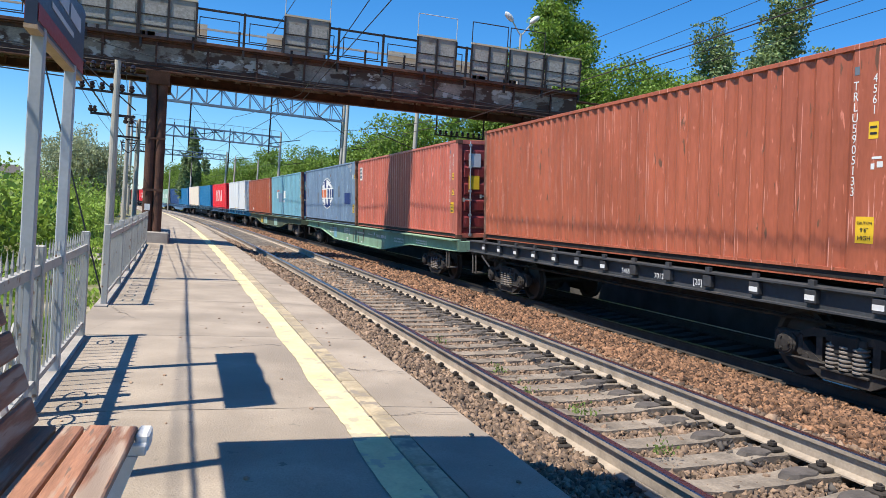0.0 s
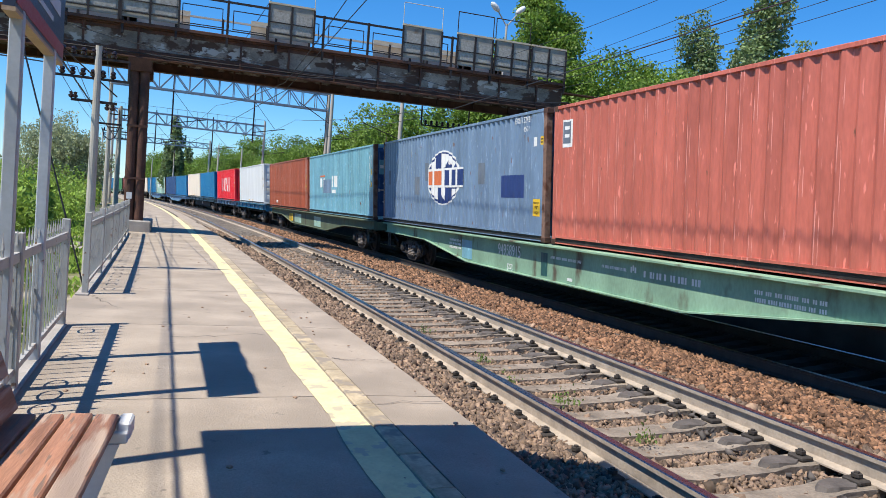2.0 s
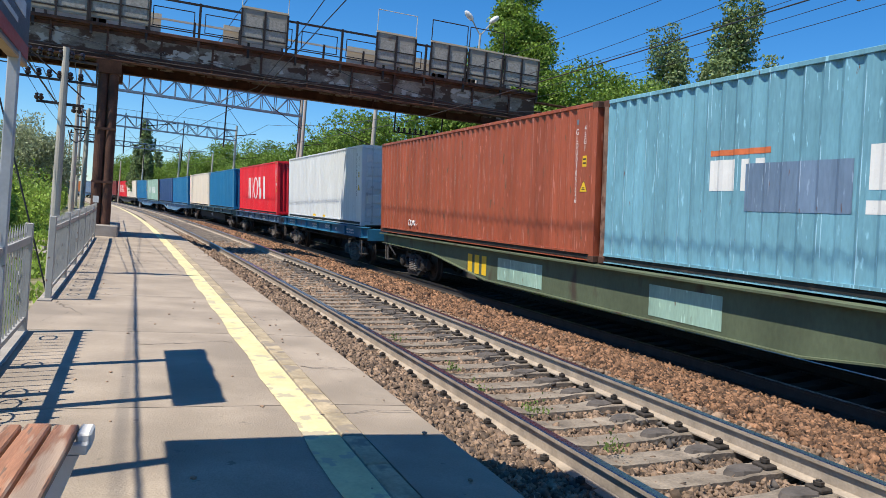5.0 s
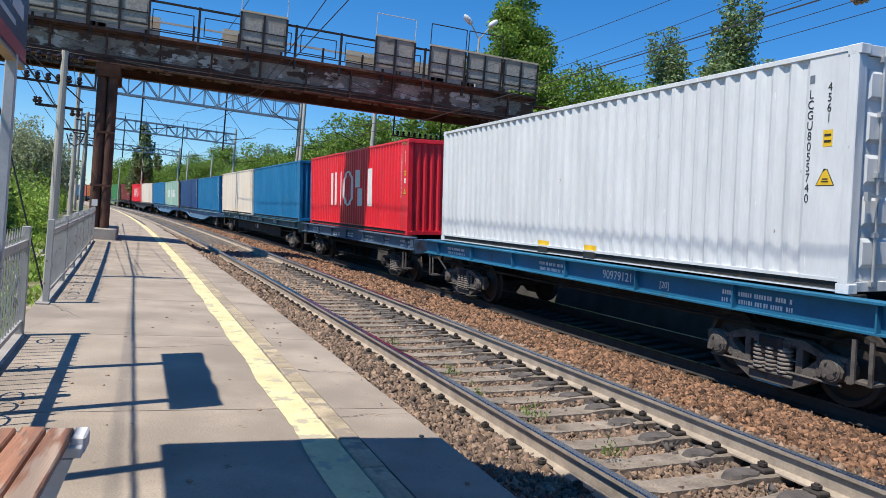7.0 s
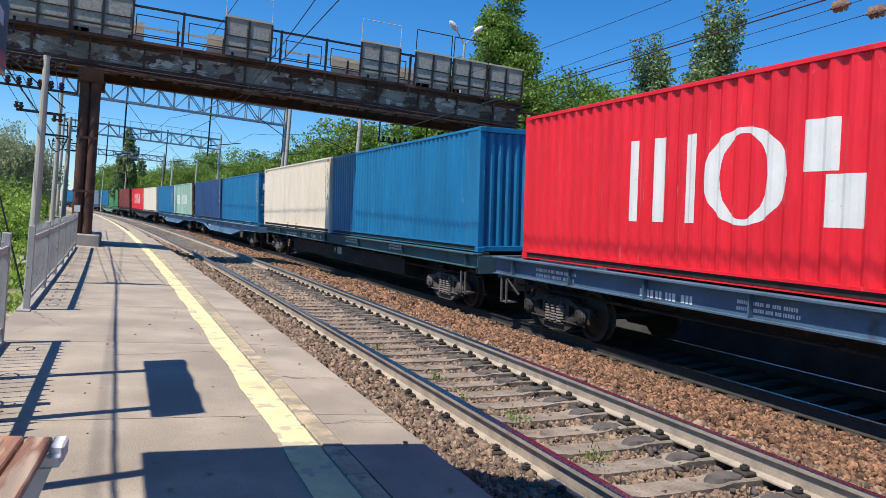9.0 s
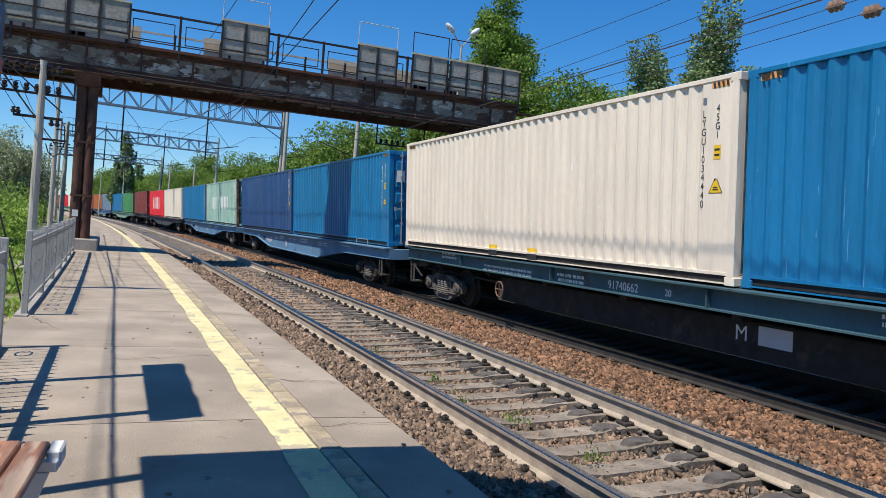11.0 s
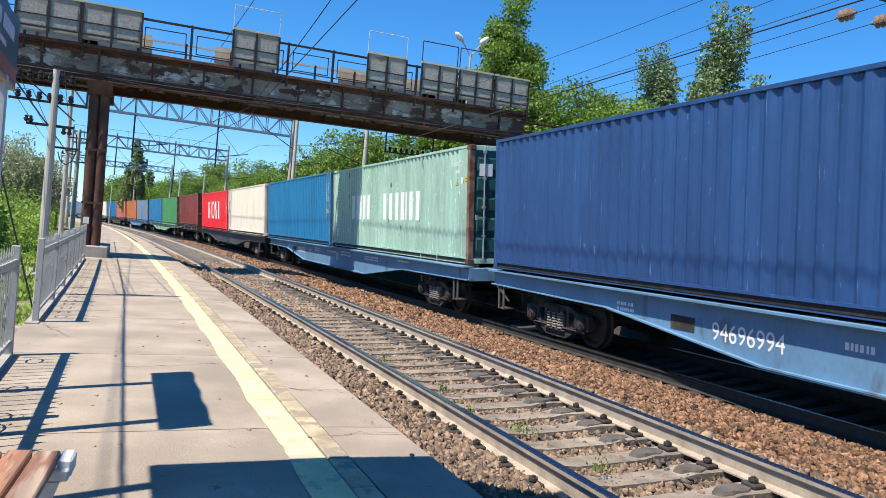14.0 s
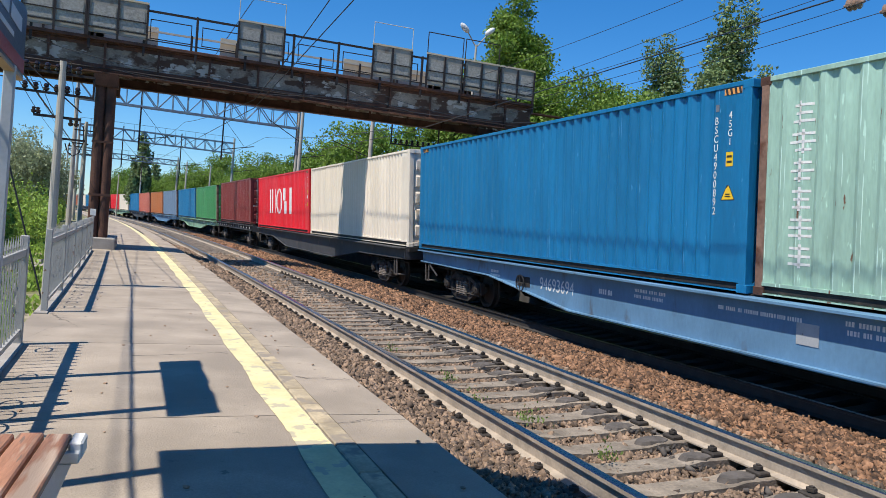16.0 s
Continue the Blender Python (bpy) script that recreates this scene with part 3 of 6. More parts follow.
def build_cracks():
    rnd = random.Random(4)
    for s0, o0, ds, do, n in ((9.9, -4.6, -1.3, 0.45, 16), (9.2, -4.45, 0.3, 0.6, 8), (8.75, -4.3, -0.9, -0.2, 9), (4.6, -2.6, 0.1, 0.7, 9), (6.9, -3.6, 0.25, 0.8, 9),
                              (8.55, -2.3, 0.15, 0.5, 8), (12.3, -3.2, 0.5, 0.5, 8), (6.05, -2.3, -0.1, 0.45, 7)):
        bm = bmesh.new()
        rows = []
        for i in range(n + 1):
            t = i / n
            s, o = s0 + ds * t + rnd.uniform(-0.05, 0.05), o0 + do * t + rnd.uniform(-0.04, 0.04)
            w = rnd.uniform(0.002, 0.006)
            rows.append((bm.verts.new(at(s - w, o - w * 0.5, 0.1235)), bm.verts.new(at(s + w, o + w * 0.5, 0.1235))))
        for a, b in zip(rows, rows[1:]):
            bm.faces.new((a[0], b[0], b[1], a[1]))
        part("crack", bm, M["oily"], bpy.data.objects["platform"])
    for i in range(90):
        p = at(rnd.uniform(3, 20), rnd.uniform(-4.4, -1.9), 0.124)
        r = rnd.uniform(0.006, 0.018)
        bm = bmesh.new()
        bmesh.ops.create_icosphere(bm, subdivisions=1, radius=r)
        bm.transform(Matrix.Translation(p) @ Matrix.Diagonal((1, 1.3, 0.5, 1)))
        part("pebble", bm, M["stone"], bpy.data.objects["platform"])


def build_rubble():
    rnd = random.Random(9)
    for x, y, r in ((-1.9, 18.3, 0.20), (-2.05, 18.6, 0.13), (-1.75, 17.7, 0.11), (-2.2, 16.9, 0.16), (-1.8, 15.6, 0.10), (-2.5, 19.6, 0.15), (-1.7, 14.4, 0.08)):
        bm = bmesh.new()
        bmesh.ops.create_cube(bm, size=2 * r)
        bmesh.ops.subdivide_edges(bm, edges=bm.edges[:], cuts=1)
        for v in bm.verts:
            v.co = Vector((v.co.x * 1.3, v.co.y, v.co.z * 0.55)) * rnd.uniform(0.78, 1.1)
        ob = part("rubble", bm, M["plinth"], m=pose(x, y, -0.04 + r * 0.35, rnd.uniform(-14, 14), rnd.uniform(-14, 14), rnd.uniform(0, 180)))
        tagged(ob, "broken lump of pale concrete in the grass", "rubble", "rubble behind the fence")


# ---- fences ----
def build_fences():
    bm = bmesh.new()
    box(bm, -0.006, 0.006, -0.006, 0.006, 0.14, 0.90)
    vs = [bm.verts.new(v) for v in ((-0.007, -0.02, 0.90), (0.007, -0.02, 0.90), (0.007, 0.02, 0.90), (-0.007, 0.02, 0.90), (0, 0, 1.0))]
    for f in ((0, 1, 4), (1, 2, 4), (2, 3, 4), (3, 0, 4), (3, 2, 1, 0)):
        bm.faces.new([vs[i] for i in f])
    picket = mesh_of("picket", bm, M["fence"])
    post = mesh_of("post", boxed(-0.035, 0.035, -0.035, 0.035, 0.0, 0.98, 0.006), M["fence"])
    hoop = mesh_of("hoop", ring(bmesh.new(), (0, 0, 0), 0.115, 0.008), M["fence"])
    for k, (s0, s1, o, label) in enumerate(((-1.95, 7.45, -4.555, "chipped white iron fence with rings and spear tops"),
                                            (9.7, 23.2, -4.56, "chipped white iron fence beside the bridge pier"))):
        f = empty("fence", label, "fence", "platform fences", m=on_line(s0, o, 0.12))
        inv = on_line(s0, o, 0.12).inverted()
        n = max(1, round((s1 - s0) / 2.3))
        for i in range(n + 1):
            part("post", post, None, f, m=inv @ on_line(s0 + (s1 - s0) * i / n, o, 0.12))
        for z0, z1, w in ((0.10, 0.14, 0.018), (0.80, 0.86, 0.022)):
            bm = sweep([(-w, z0), (w, z0), (w, z1), (-w, z1)], s0, s1, 1.0, True, o, 0.12)
            bm.transform(inv)
            part("rail", bm, M["fence"], f)
        m = round((s1 - s0) / 0.14)
        for i in range(1, m):
            s = s0 + (s1 - s0) * i / m
            part("picket", picket, None, f, m=inv @ on_line(s, o, 0.12) @ pose(0, 0, 0, random.uniform(-0.8, 0.8), 0, 0))
        # singles and rows of four in the near fence, an even row in the far one
        near_row = [a - b for b in (0.0, 3.6, 7.2) for a in (7.11, 5.99, 5.16, 4.89, 4.59, 4.31)]
        for a in (near_row if k == 0 else [s0 + 0.45 + i * 0.48 for i in range(27)]):
            if a > s0 + 0.15:
                part("hoop", hoop, None, f, m=inv @ on_line(a, o - 0.016, 0.58))
        # low kerb in which the posts stand
        bm = sweep([(-0.09, -0.3), (-0.09, 0.015), (0.05, 0.015), (0.05, -0.3)], s0 - 0.2, s1, 1.5, True, o, 0.12)
        tagged(part("fence_kerb", bm, M["plinth"]), "low concrete strip under the fence", "kerb", kind="structure")


# ---- station sign, bench, shelter ----
def build_sign():
    sign = empty("station_sign", "dark blue station sign with a red band on two grey posts", "sign", m=pose(-0.85, 5.4, 0.12))
    for y in (-0.66, 0.52):
        part("post", boxed(-0.035, 0.035, y - 0.04, y + 0.04, 0, 2.25, 0.006), M["post_grey"], sign)
    top = [(0.90 - i * 0.06, 2.70 + 0.013 * math.sin(i * 0.62) + 0.014 * noise.noise((i * 0.4, 0, 2))) for i in range(31)]
    board = part("board", prism(bmesh.new(), [(-0.90, 2.21), (0.90, 2.21)] + top, -0.03, 0.03), M["sign_blue"], sign, "dark blue board with a buckled top edge")
    part("red_band", boxed(0.031, 0.035, -0.885, 0.885, 2.235, 2.33), M["sign_red"], board)
    part("red_band", boxed(-0.035, -0.031, -0.885, 0.885, 2.235, 2.33), M["sign_red"], board)
    part("edge_trim", boxed(-0.034, 0.034, -0.90, 0.90, 2.185, 2.209), M["sign_edge"], board)
    for side in (-1, 1):
        for y0, y1, z0, z1 in ((-0.62, 0.10, 2.50, 2.60), (0.18, 0.66, 2.50, 2.60), (-0.5, 0.35, 2.40, 2.435)):
            part("writing_bar", boxed(min(side * 0.031, side * 0.034), max(side * 0.031, side * 0.034), y0, y1, z0, z1), M["sign_grey"], board)


def build_bench():
    bench = empty("bench", "weathered brown slatted bench with white steel legs", "bench", m=pose(-0.128, 3.0, 0.12, 0, 0, -4.3))
    for i in range(4):
        x1 = -i * 0.096
        part("seat_slat", boxed(x1 - 0.084, x1, -1.75, random.uniform(-0.012, 0.008), 0.405, 0.44, 0.006), M["wood"], bench)
    for i in range(4):
        x, z = -0.375 - i * 0.042, 0.50 + i * 0.12
        b = boxed(-0.014, 0.014, -1.75, random.uniform(-0.01, 0.02), -0.05, 0.05, 0.006)
        part("back_slat", b, M["wood"], bench, m=pose(x, 0, z, 0, -19, 0))
    for y in (-0.12, -1.55):
        part("seat_bearer", boxed(-0.40, 0.045, y - 0.02, y + 0.02, 0.365, 0.404, 0.004), M["white_steel"], bench)
        bm = prism(bmesh.new(), [(0.10, 0), (0.16, 0), (0.06, 0.364), (-0.02, 0.364)], y - 0.025, y + 0.025)
        bm.transform(Matrix.Rotation(radians(90), 4, "Z"))
        part("front_leg", bm, M["white_steel"], bench)
        part("back_leg", boxed(-0.42, -0.375, y - 0.03, y + 0.03, 0, 0.364, 0.004), M["white_steel"], bench)
        part("back_bracket", rod(bmesh.new(), (-0.395, y, 0.37), (-0.555, y, 0.93), 0.02, 6), M["white_steel"], bench)
    part("leg_cap", boxed(0.0, 0.05, -0.10, 0.03, 0.365, 0.432, 0.008), M["white_steel"], bench, "white leg cap")


def build_shelter():
    sh = empty("platform_shelter", "open shelter with a flat roof over the bench", "shelter", m=pose(0, 0, 0.12))
    part("roof", boxed(-1.20, 1.28, -3.2, 3.72, 2.62, 2.70, 0.01), M["roof"], sh)
    for x, y in ((-1.15, 3.42), (-1.15, -3.0)):
        part("post", boxed(x - 0.04, x + 0.04, y - 0.04, y + 0.04, 0, 2.62, 0.005), M["post_grey"], sh)
    part("beam", boxed(-1.10, -1.02, -3.1, 3.5, 2.52, 2.618), M["post_grey"], sh)


# ---- footbridge ----
BY = 24.2


def build_bridge():
    br = empty("footbridge", "rusty steel footbridge with guard panels over the tracks", "bridge", m=pose(0, BY, 0.12, 0, -0.6, 0))
    z0, z1 = 5.28, 6.18
    x0, x1 = -24.0, 13.5
    for y, name in ((0.0, "girder"), (2.3, "girder")):
        g = part(name, boxed(x0, x1, y + 0.10, y + 0.13, z0 + 0.02, z1 - 0.02), M["girder"], br)
        part("flange", boxed(x0, x1, y - 0.02, y + 0.25, z0 - 0.02, z0 + 0.019, 0.004), M["rust"], g)
        part("flange", boxed(x0, x1, y - 0.02, y + 0.25, z1 - 0.019, z1 + 0.02, 0.004), M["rust"], g)
        part("foot_angle", boxed(x0, x1, y + 0.075, y + 0.097, z0 + 0.0195, z0 + 0.25, 0.004), M["rust"], g, "dark rusty angle along the foot of the girder")
        part("head_angle", boxed(x0, x1, y + 0.080, y + 0.097, z1 - 0.13, z1 - 0.0195, 0.004), M["rust"], g)
        st = mesh_of("stiffener", boxed(-0.03, 0.03, 0.0, 0.072, z0 + 0.02, z1 - 0.02), M["rust"])
        x = x0 + 0.4
        while x < x1:
            part("stiffener", st, None, g, m=pose(x, y, 0))
            x += 1.5
    part("deck", boxed(x0, x1, -0.12, 2.62, z1 + 0.021, z1 + 0.12, 0.01), M["rust"], br)
    cb = mesh_of("cross_beam", boxed(-0.06, 0.06, 0.14, 2.39, z0 + 0.30, z0 + 0.48), M["rust"])
    for i in range(15):
        part("cross_beam", cb, None, br, m=pose(x0 + 1 + i * 2.5, 0, 0))
    part("service_pipe", rod(bmesh.new(), (x0, -0.08, z0 + 0.12), (x1, -0.08, z0 + 0.10), 0.022, 6), M["railing"], br)
    # railings
    post = mesh_of("rail_post", boxed(-0.036, 0.036, -0.035, 0.035, z1 - 0.25, z1 + 1.18, 0.004), M["railing"])
    frame_bm = bmesh.new()
    for a in ((-0.60, -0.574, 0.30, 0.90), (0.574, 0.60, 0.30, 0.90), (-0.60, 0.60, 0.30, 0.326), (-0.60, 0.60, 0.874, 0.90)):
        box(frame_bm, a[0], a[1], -0.012, 0.012, z1 + a[2], z1 + a[3])
    infill = mesh_of("railing_infill", frame_bm, M["railing"])
    for y in (-0.08, 2.58):
        r = part("railing", boxed(x0, x1, y - 0.03, y + 0.03, z1 + 1.10, z1 + 1.16), M["railing"] if y < 0 else M["mesh_wire"], br)
        part("lower_rail", boxed(x0, x1, y - 0.015, y + 0.015, z1 + 0.24, z1 + 0.27), M["railing"] if y < 0 else M["mesh_wire"], r)
        x = 13.45
        while x > x0:
            part("rail_post", post, None, r, m=pose(x, y, 0))
            if y < 0:
                part("railing_infill", infill, None, r, m=pose(x - 0.75, y, 0))
            x -= 1.5
    # guard panels over the wires: x0, x1, top, wire frame above or not
    for a, b, fr in ((-1.6, 0.02, 0), (-3.3, -1.65, 0), (2.68, 4.12, 1), (7.12, 8.52, 1), (9.1, 10.45, 2), (10.55, 11.9, 2), (12.0, 13.4, 0)):
        g = part("guard_panel", boxed(a, b, -0.16, -0.135, z1 + 0.22, z1 + 1.28, 0.006), M["panel"], br)
        mid = (a + b) / 2
        for c, d in ((a + 0.08, mid - 0.06), (mid + 0.06, b - 0.08)):
            part("mesh_field", boxed(c, d, -0.172, -0.162, z1 + 0.42, z1 + 1.05), M["panel_light"], g)
        part("panel_top", boxed(a - 0.02, b + 0.02, -0.185, -0.12, z1 + 1.281, z1 + 1.34), M["panel_tan"], g)
        for x in (a, mid, b):
            part("panel_post", boxed(x - 0.03, x + 0.03, -0.205, -0.175, z1 + 0.1, z1 + 1.26), M["railing"], g)
        for z in (0.36, 0.70):
            part("panel_rail", boxed(a, b, -0.20, -0.176, z1 + z, z1 + z + 0.03), M["railing"], g)
        part("tan_board", boxed(a - 0.28, b + 0.36, 2.66, 2.69, z1 + 0.2, z1 + 1.3), M["panel_tan"], g)
        if fr:
            bm = bmesh.new()
            h = 2.05
            for p, q_ in (((a, z1 + 1.3), (a, z1 + h)), ((a, z1 + h), (b, z1 + h)), ((b, z1 + h), (b, z1 + 1.3))):
                rod(bm, (p[0], -0.15, p[1]), (q_[0], -0.15, q_[1]), 0.018 if fr == 2 else 0.012, 6)
            part("wire_frame", bm, M["railing"] if fr == 2 else M["mesh_wire"], g)
    # pier of two legs with a capital, on a plinth
    for y in (0.35, 2.15):
        for x in (-1.165, -0.875):
            x -= 0.042 * (y - 0.35)
            part("pier_leg", rod(bmesh.new(), (x, y, 0.3), (x, y, 5.0), 0.145, 18), M["rust"], br)
        bm = prism(bmesh.new(), [(y - 0.22, 4.9), (y + 0.22, 4.9), (y + 0.36, 5.255), (y - 0.36, 5.255)], -1.36, -0.68)
        part("capital", bm, M["rust"], br)
    for z in (1.6, 3.2):
        part("pier_strap", boxed(-1.32, -0.72, 0.185, 0.20, z, z + 0.07), M["rust"], br)
    part("pier_brace", boxed(-1.09, -0.95, 0.5, 2.0, 4.4, 4.7), M["rust"], br)
    part("pier_notice", boxed(-1.24, -1.08, 0.185, 0.199, 1.0, 1.2), M["white"], br)
    for y in (0.35, 2.15):
        part("far_leg", rod(bmesh.new(), (13.1, y, -0.7), (13.1, y, 5.25), 0.2, 12), M["rust"], br)
    fr = part("insulator_frame", boxed(8.9, 10.9, 2.66, 2.70, 4.52, 4.57), M["railing"], br, "dark hanging frame with insulators")
    for x in (8.92, 10.88):
        part("hanger", boxed(x - 0.025, x + 0.025, 2.66, 2.70, 4.571, 5.28), M["railing"], fr)
    for i in range(8):
        prof = [(0.012, 0), (0.06, 0.02), (0.065, 0.07), (0.03, 0.09), (0.06, 0.11), (0.045, 0.16), (0.012, 0.18)]
        part("insulator", lathe(bmesh.new(), prof, 10), M["insulator"], fr, m=pose(9.1 + i * 0.23, 2.68, 4.572))
    # stair down at the far end
    st = part("stair_stringer", prism(bmesh.new(), [(0, z1), (0.2, z1), (9.2, 0.4), (9.0, 0.4)], 13.52, 13.60), M["rust"], br)
    for i in range(20):
        part("tread", boxed(13.6, 15.2, 0.3 + i * 0.44, 0.62 + i * 0.44, z1 - 0.15 - i * 0.285, z1 - 0.11 - i * 0.285), M["rust"], st)
    part("stair_rail", prism(bmesh.new(), [(0, z1 + 1.1), (0.05, z1 + 1.1), (9.1, 1.5), (9.05, 1.5)], 13.5, 13.55), M["railing"], st)
    pl = part("pier_plinth", boxed(-1.75, -0.5, BY - 0.1, BY + 2.75, -0.3, 0.46, 0.03), M["plinth"])
    tagged(pl, "concrete plinth under the bridge pier", "plinth", kind="structure")
    lamp = empty("street_lamp", "twin-headed lamp standing on the footbridge", "lamp", m=pose(12.0, 26.6, 6.55))
    part("pole", rod(bmesh.new(), (0, 0, 0), (0, 0, 2.5), 0.045, 8), M["mast"], lamp)
    for d in (-1, 1):
        part("arm", rod(bmesh.new(), (0, 0, 2.4), (d * 0.42, 0, 2.95), 0.025, 6), M["mast"], lamp)
        bm = bmesh.new()
        bmesh.ops.create_uvsphere(bm, u_segments=12, v_segments=8, radius=0.2)
        bm.transform(pose(d * 0.55, 0, 3.1 + d * 0.03, 0, -40 * d, 0) @ Matrix.Diagonal((1.25, 0.7, 0.55, 1)))
        part("lamp_head", bm, M["lamp_head"], lamp)


# ---- masts, gantries and wires ----
def mast(x, y, h, r=0.2, label="grey concrete overhead line mast beside the track", z=-0.3):
    m = empty("line_mast", label, "mast", "overhead line masts", m=pose(x, y, z))
    part("pole", rod(bmesh.new(), (0, 0, -0.4), (0, 0, h - z), r, 12, r * 0.62), M["mast"], m)
    return m


def gantry(s, o0, o1, zb, zt):
    g = empty("gantry", "blue grey lattice gantry carrying the overhead wires", "gantry", "overhead gantries", m=on_line(s, 0, 0))
    n = round((o1 - o0) / 0.95)
    for y in (-0.3, 0.3):
        for z in (zb, zt):
            part("chord", boxed(o0, o1, y - 0.05, y + 0.05, z - 0.05, z + 0.05), M["gantry"], g)
        bm = bmesh.new()
        for i in range(n):
            a, b = o0 + (o1 - o0) * i / n, o0 + (o1 - o0) * (i + 1) / n
            za, zz = (zb, zt) if i % 2 else (zt, zb)
            rod(bm, (a, y, za), (b, y, zz), 0.036, 5)
            rod(bm, (a, y, zb), (a, y, zt), 0.032, 5)
        part("lattice", bm, M["gantry"], g)
    bm = bmesh.new()
    for i in range(n + 1):
        a = o0 + (o1 - o0) * i / n
        for z in (zb, zt):
            rod(bm, (a, -0.3, z), (a, 0.3, z), 0.02, 5)
    part("ties", bm, M["gantry"], g)
    # light guard rail on top, droppers with registration arms
    part("top_rail", boxed(o0, o1, 0.28, 0.31, zt + 0.62, zt + 0.65), M["gantry"], g)
    bm = bmesh.new()
    for i in range(0, n + 1):
        a = o0 + (o1 - o0) * i / n
        rod(bm, (a, 0.3, zt), (a, 0.3, zt + 0.63), 0.015, 5)
    part("rail_posts", bm, M["gantry"], g)
    for o in (-2.6, 2.6, 7.6):
        d = part("dropper", rod(bmesh.new(), (o, 0, 5.2), (o, 0, zt + 0.3), 0.05, 6), M["railing"], g)
        part("registration_arm", rod(bmesh.new(), (o, 0, 5.9), (o + 2.1, -0.1, 6.35), 0.03, 6), M["railing"], d)
        part("stay", rod(bmesh.new(), (o, 0, zb), (o + 1.5, -0.1, 6.2), 0.015, 5), M["railing"], d)
    for o in (o0, o1):
        p = at(s, o)
        mast(p.x, p.y, zt + 0.5, 0.16)
    return g


def insulators(parent, x, y, z, n=4, d=0.45):
    for i in range(n):
        prof = [(0.02, 0)] + [p for k in range(3) for p in ((0.075, 0.03 + k * 0.06), (0.035, 0.06 + k * 0.06))] + [(0.02, 0.24)]
        part("insulator", lathe(bmesh.new(), prof, 10), M["insulator"], parent, m=pose(x + i * d, y, z))


def build_line():
    m = mast(-1.17, 12.85, 3.62, 0.08, "pale concrete telegraph pole with two rows of insulators", 0.1)
    for z in (3.0, 3.32):
        part("crossarm", boxed(-0.62, 0.46, -0.02, 0.02, z - 0.018, z + 0.018), M["railing"], m)
        for i in range(6):
            prof = [(0.012, 0), (0.04, 0.015), (0.045, 0.05), (0.025, 0.06), (0.04, 0.075), (0.032, 0.11), (0.012, 0.12)]
            part("insulator", lathe(bmesh.new(), prof, 10), M["insulator"], m, m=pose(-0.50 + i * 0.145, 0, z + 0.02) @ Matrix.Diagonal((1.0, 1.0, 1.0, 1)))
    part("crossarm", boxed(-0.36, 0.3, -0.02, 0.02, 2.62, 2.66), M["railing"], m)
    part("jumper", rod(bmesh.new(), (0.45, 0, 3.33), (0.45, 0, 2.98), 0.014, 6), M["railing"], m)
    part("stay_rod", rod(bmesh.new(), (-0.5, -0.02, 3.4), (0.3, -0.02, 2.75), 0.012, 6), M["railing"], m)
    part("bracket", boxed(-0.05, 0.38, -0.02, 0.02, 2.30, 2.33), M["railing"], m)
    for x, z in ((-0.36, 2.66), (-0.30, 2.66), (0.16, 2.52), (0.24, 2.52)):
        part("insulator", lathe(bmesh.new(), [(0.01, 0), (0.035, 0.015), (0.04, 0.05), (0.02, 0.06), (0.03, 0.09), (0.01, 0.1)], 8), M["insulator"], m, m=pose(x, 0, z))
    loop = [(0.34, 2.55), (0.36, 2.3), (0.30, 2.12), (0.22, 2.06), (0.14, 2.12), (0.10, 2.25)]
    for (xa, za), (xb, zb) in zip(loop, loop[1:]):
        part("jumper", rod(bmesh.new(), (xa, 0.02, za), (xb, 0.02, zb), 0.009, 6), M["wire"], m)
    m2 = mast(-4.6, 71.0, 8.4, 0.15)
    part("crossarm", boxed(-1.2, 1.2, -0.05, 0.05, 6.6, 6.7), M["railing"], m2)
    m3 = mast(-1.72, 27.5, 4.2, 0.075, "slim weathered pole with small wire brackets", -0.1)
    for z, a, b in ((4.0, -0.35, 0.35), (3.55, -0.4, 0.1), (3.2, -0.1, 0.45)):
        part("bracket", boxed(a, b, -0.02, 0.02, z - 0.02, z + 0.02), M["railing"], m3)
    insulators(m2, -1.1, 0, 6.7, 3, 1.0)
    mast(-4.4, 58, 5.0, 0.08, "slim leaning steel post beside the platform")
    mast(-2.6, 40, 3.6, 0.07, "short pale concrete post beside the fence")
    ma = mast(10.25, 51.2, 10.2, 0.17)
    part("bracket", rod(bmesh.new(), (0, 0, 7.3), (-2.3, 0, 8.6), 0.03, 6), M["railing"], ma)
    mb = mast(13.5, 45.0, 9.0, 0.2)
    part("bracket", rod(bmesh.new(), (0, 0, 6.2), (-2.5, 0, 7.0), 0.03, 6), M["railing"], mb)
    for x, y, h in ((5.6, 100, 8.0), (0.3, 128, 8.0), (-3.5, 150, 7.5), (-9.5, 190, 7.5), (8.2, 96, 7.5)):
        mast(x, y, h, 0.14)
    mr = mast(12.45, 8.7, 10.5, 0.2, "white concrete mast behind the train")
    part("crossarm", boxed(-1.8, 0.3, -0.05, 0.05, 6.55, 6.63), M["railing"], mr)
    gantry(51.5, -6.3, 7.7, 8.0, 9.15)
    gantry(75.5, -6.3, 7.6, 7.75, 8.75)
    gantry(112, -6.8, 7.4, 8.1, 8.8)
    # contact and carrying wires of the near track, pinched together under the bridge
    c1 = [at(s, o, z) for s, o, z in ((-12, 0.1, 5.95), (12, -0.05, 5.85), (24.5, -0.1, 5.02), (51.5, 0.1, 5.8), (75.5, -0.1, 5.85), (112, 0.1, 5.9))]
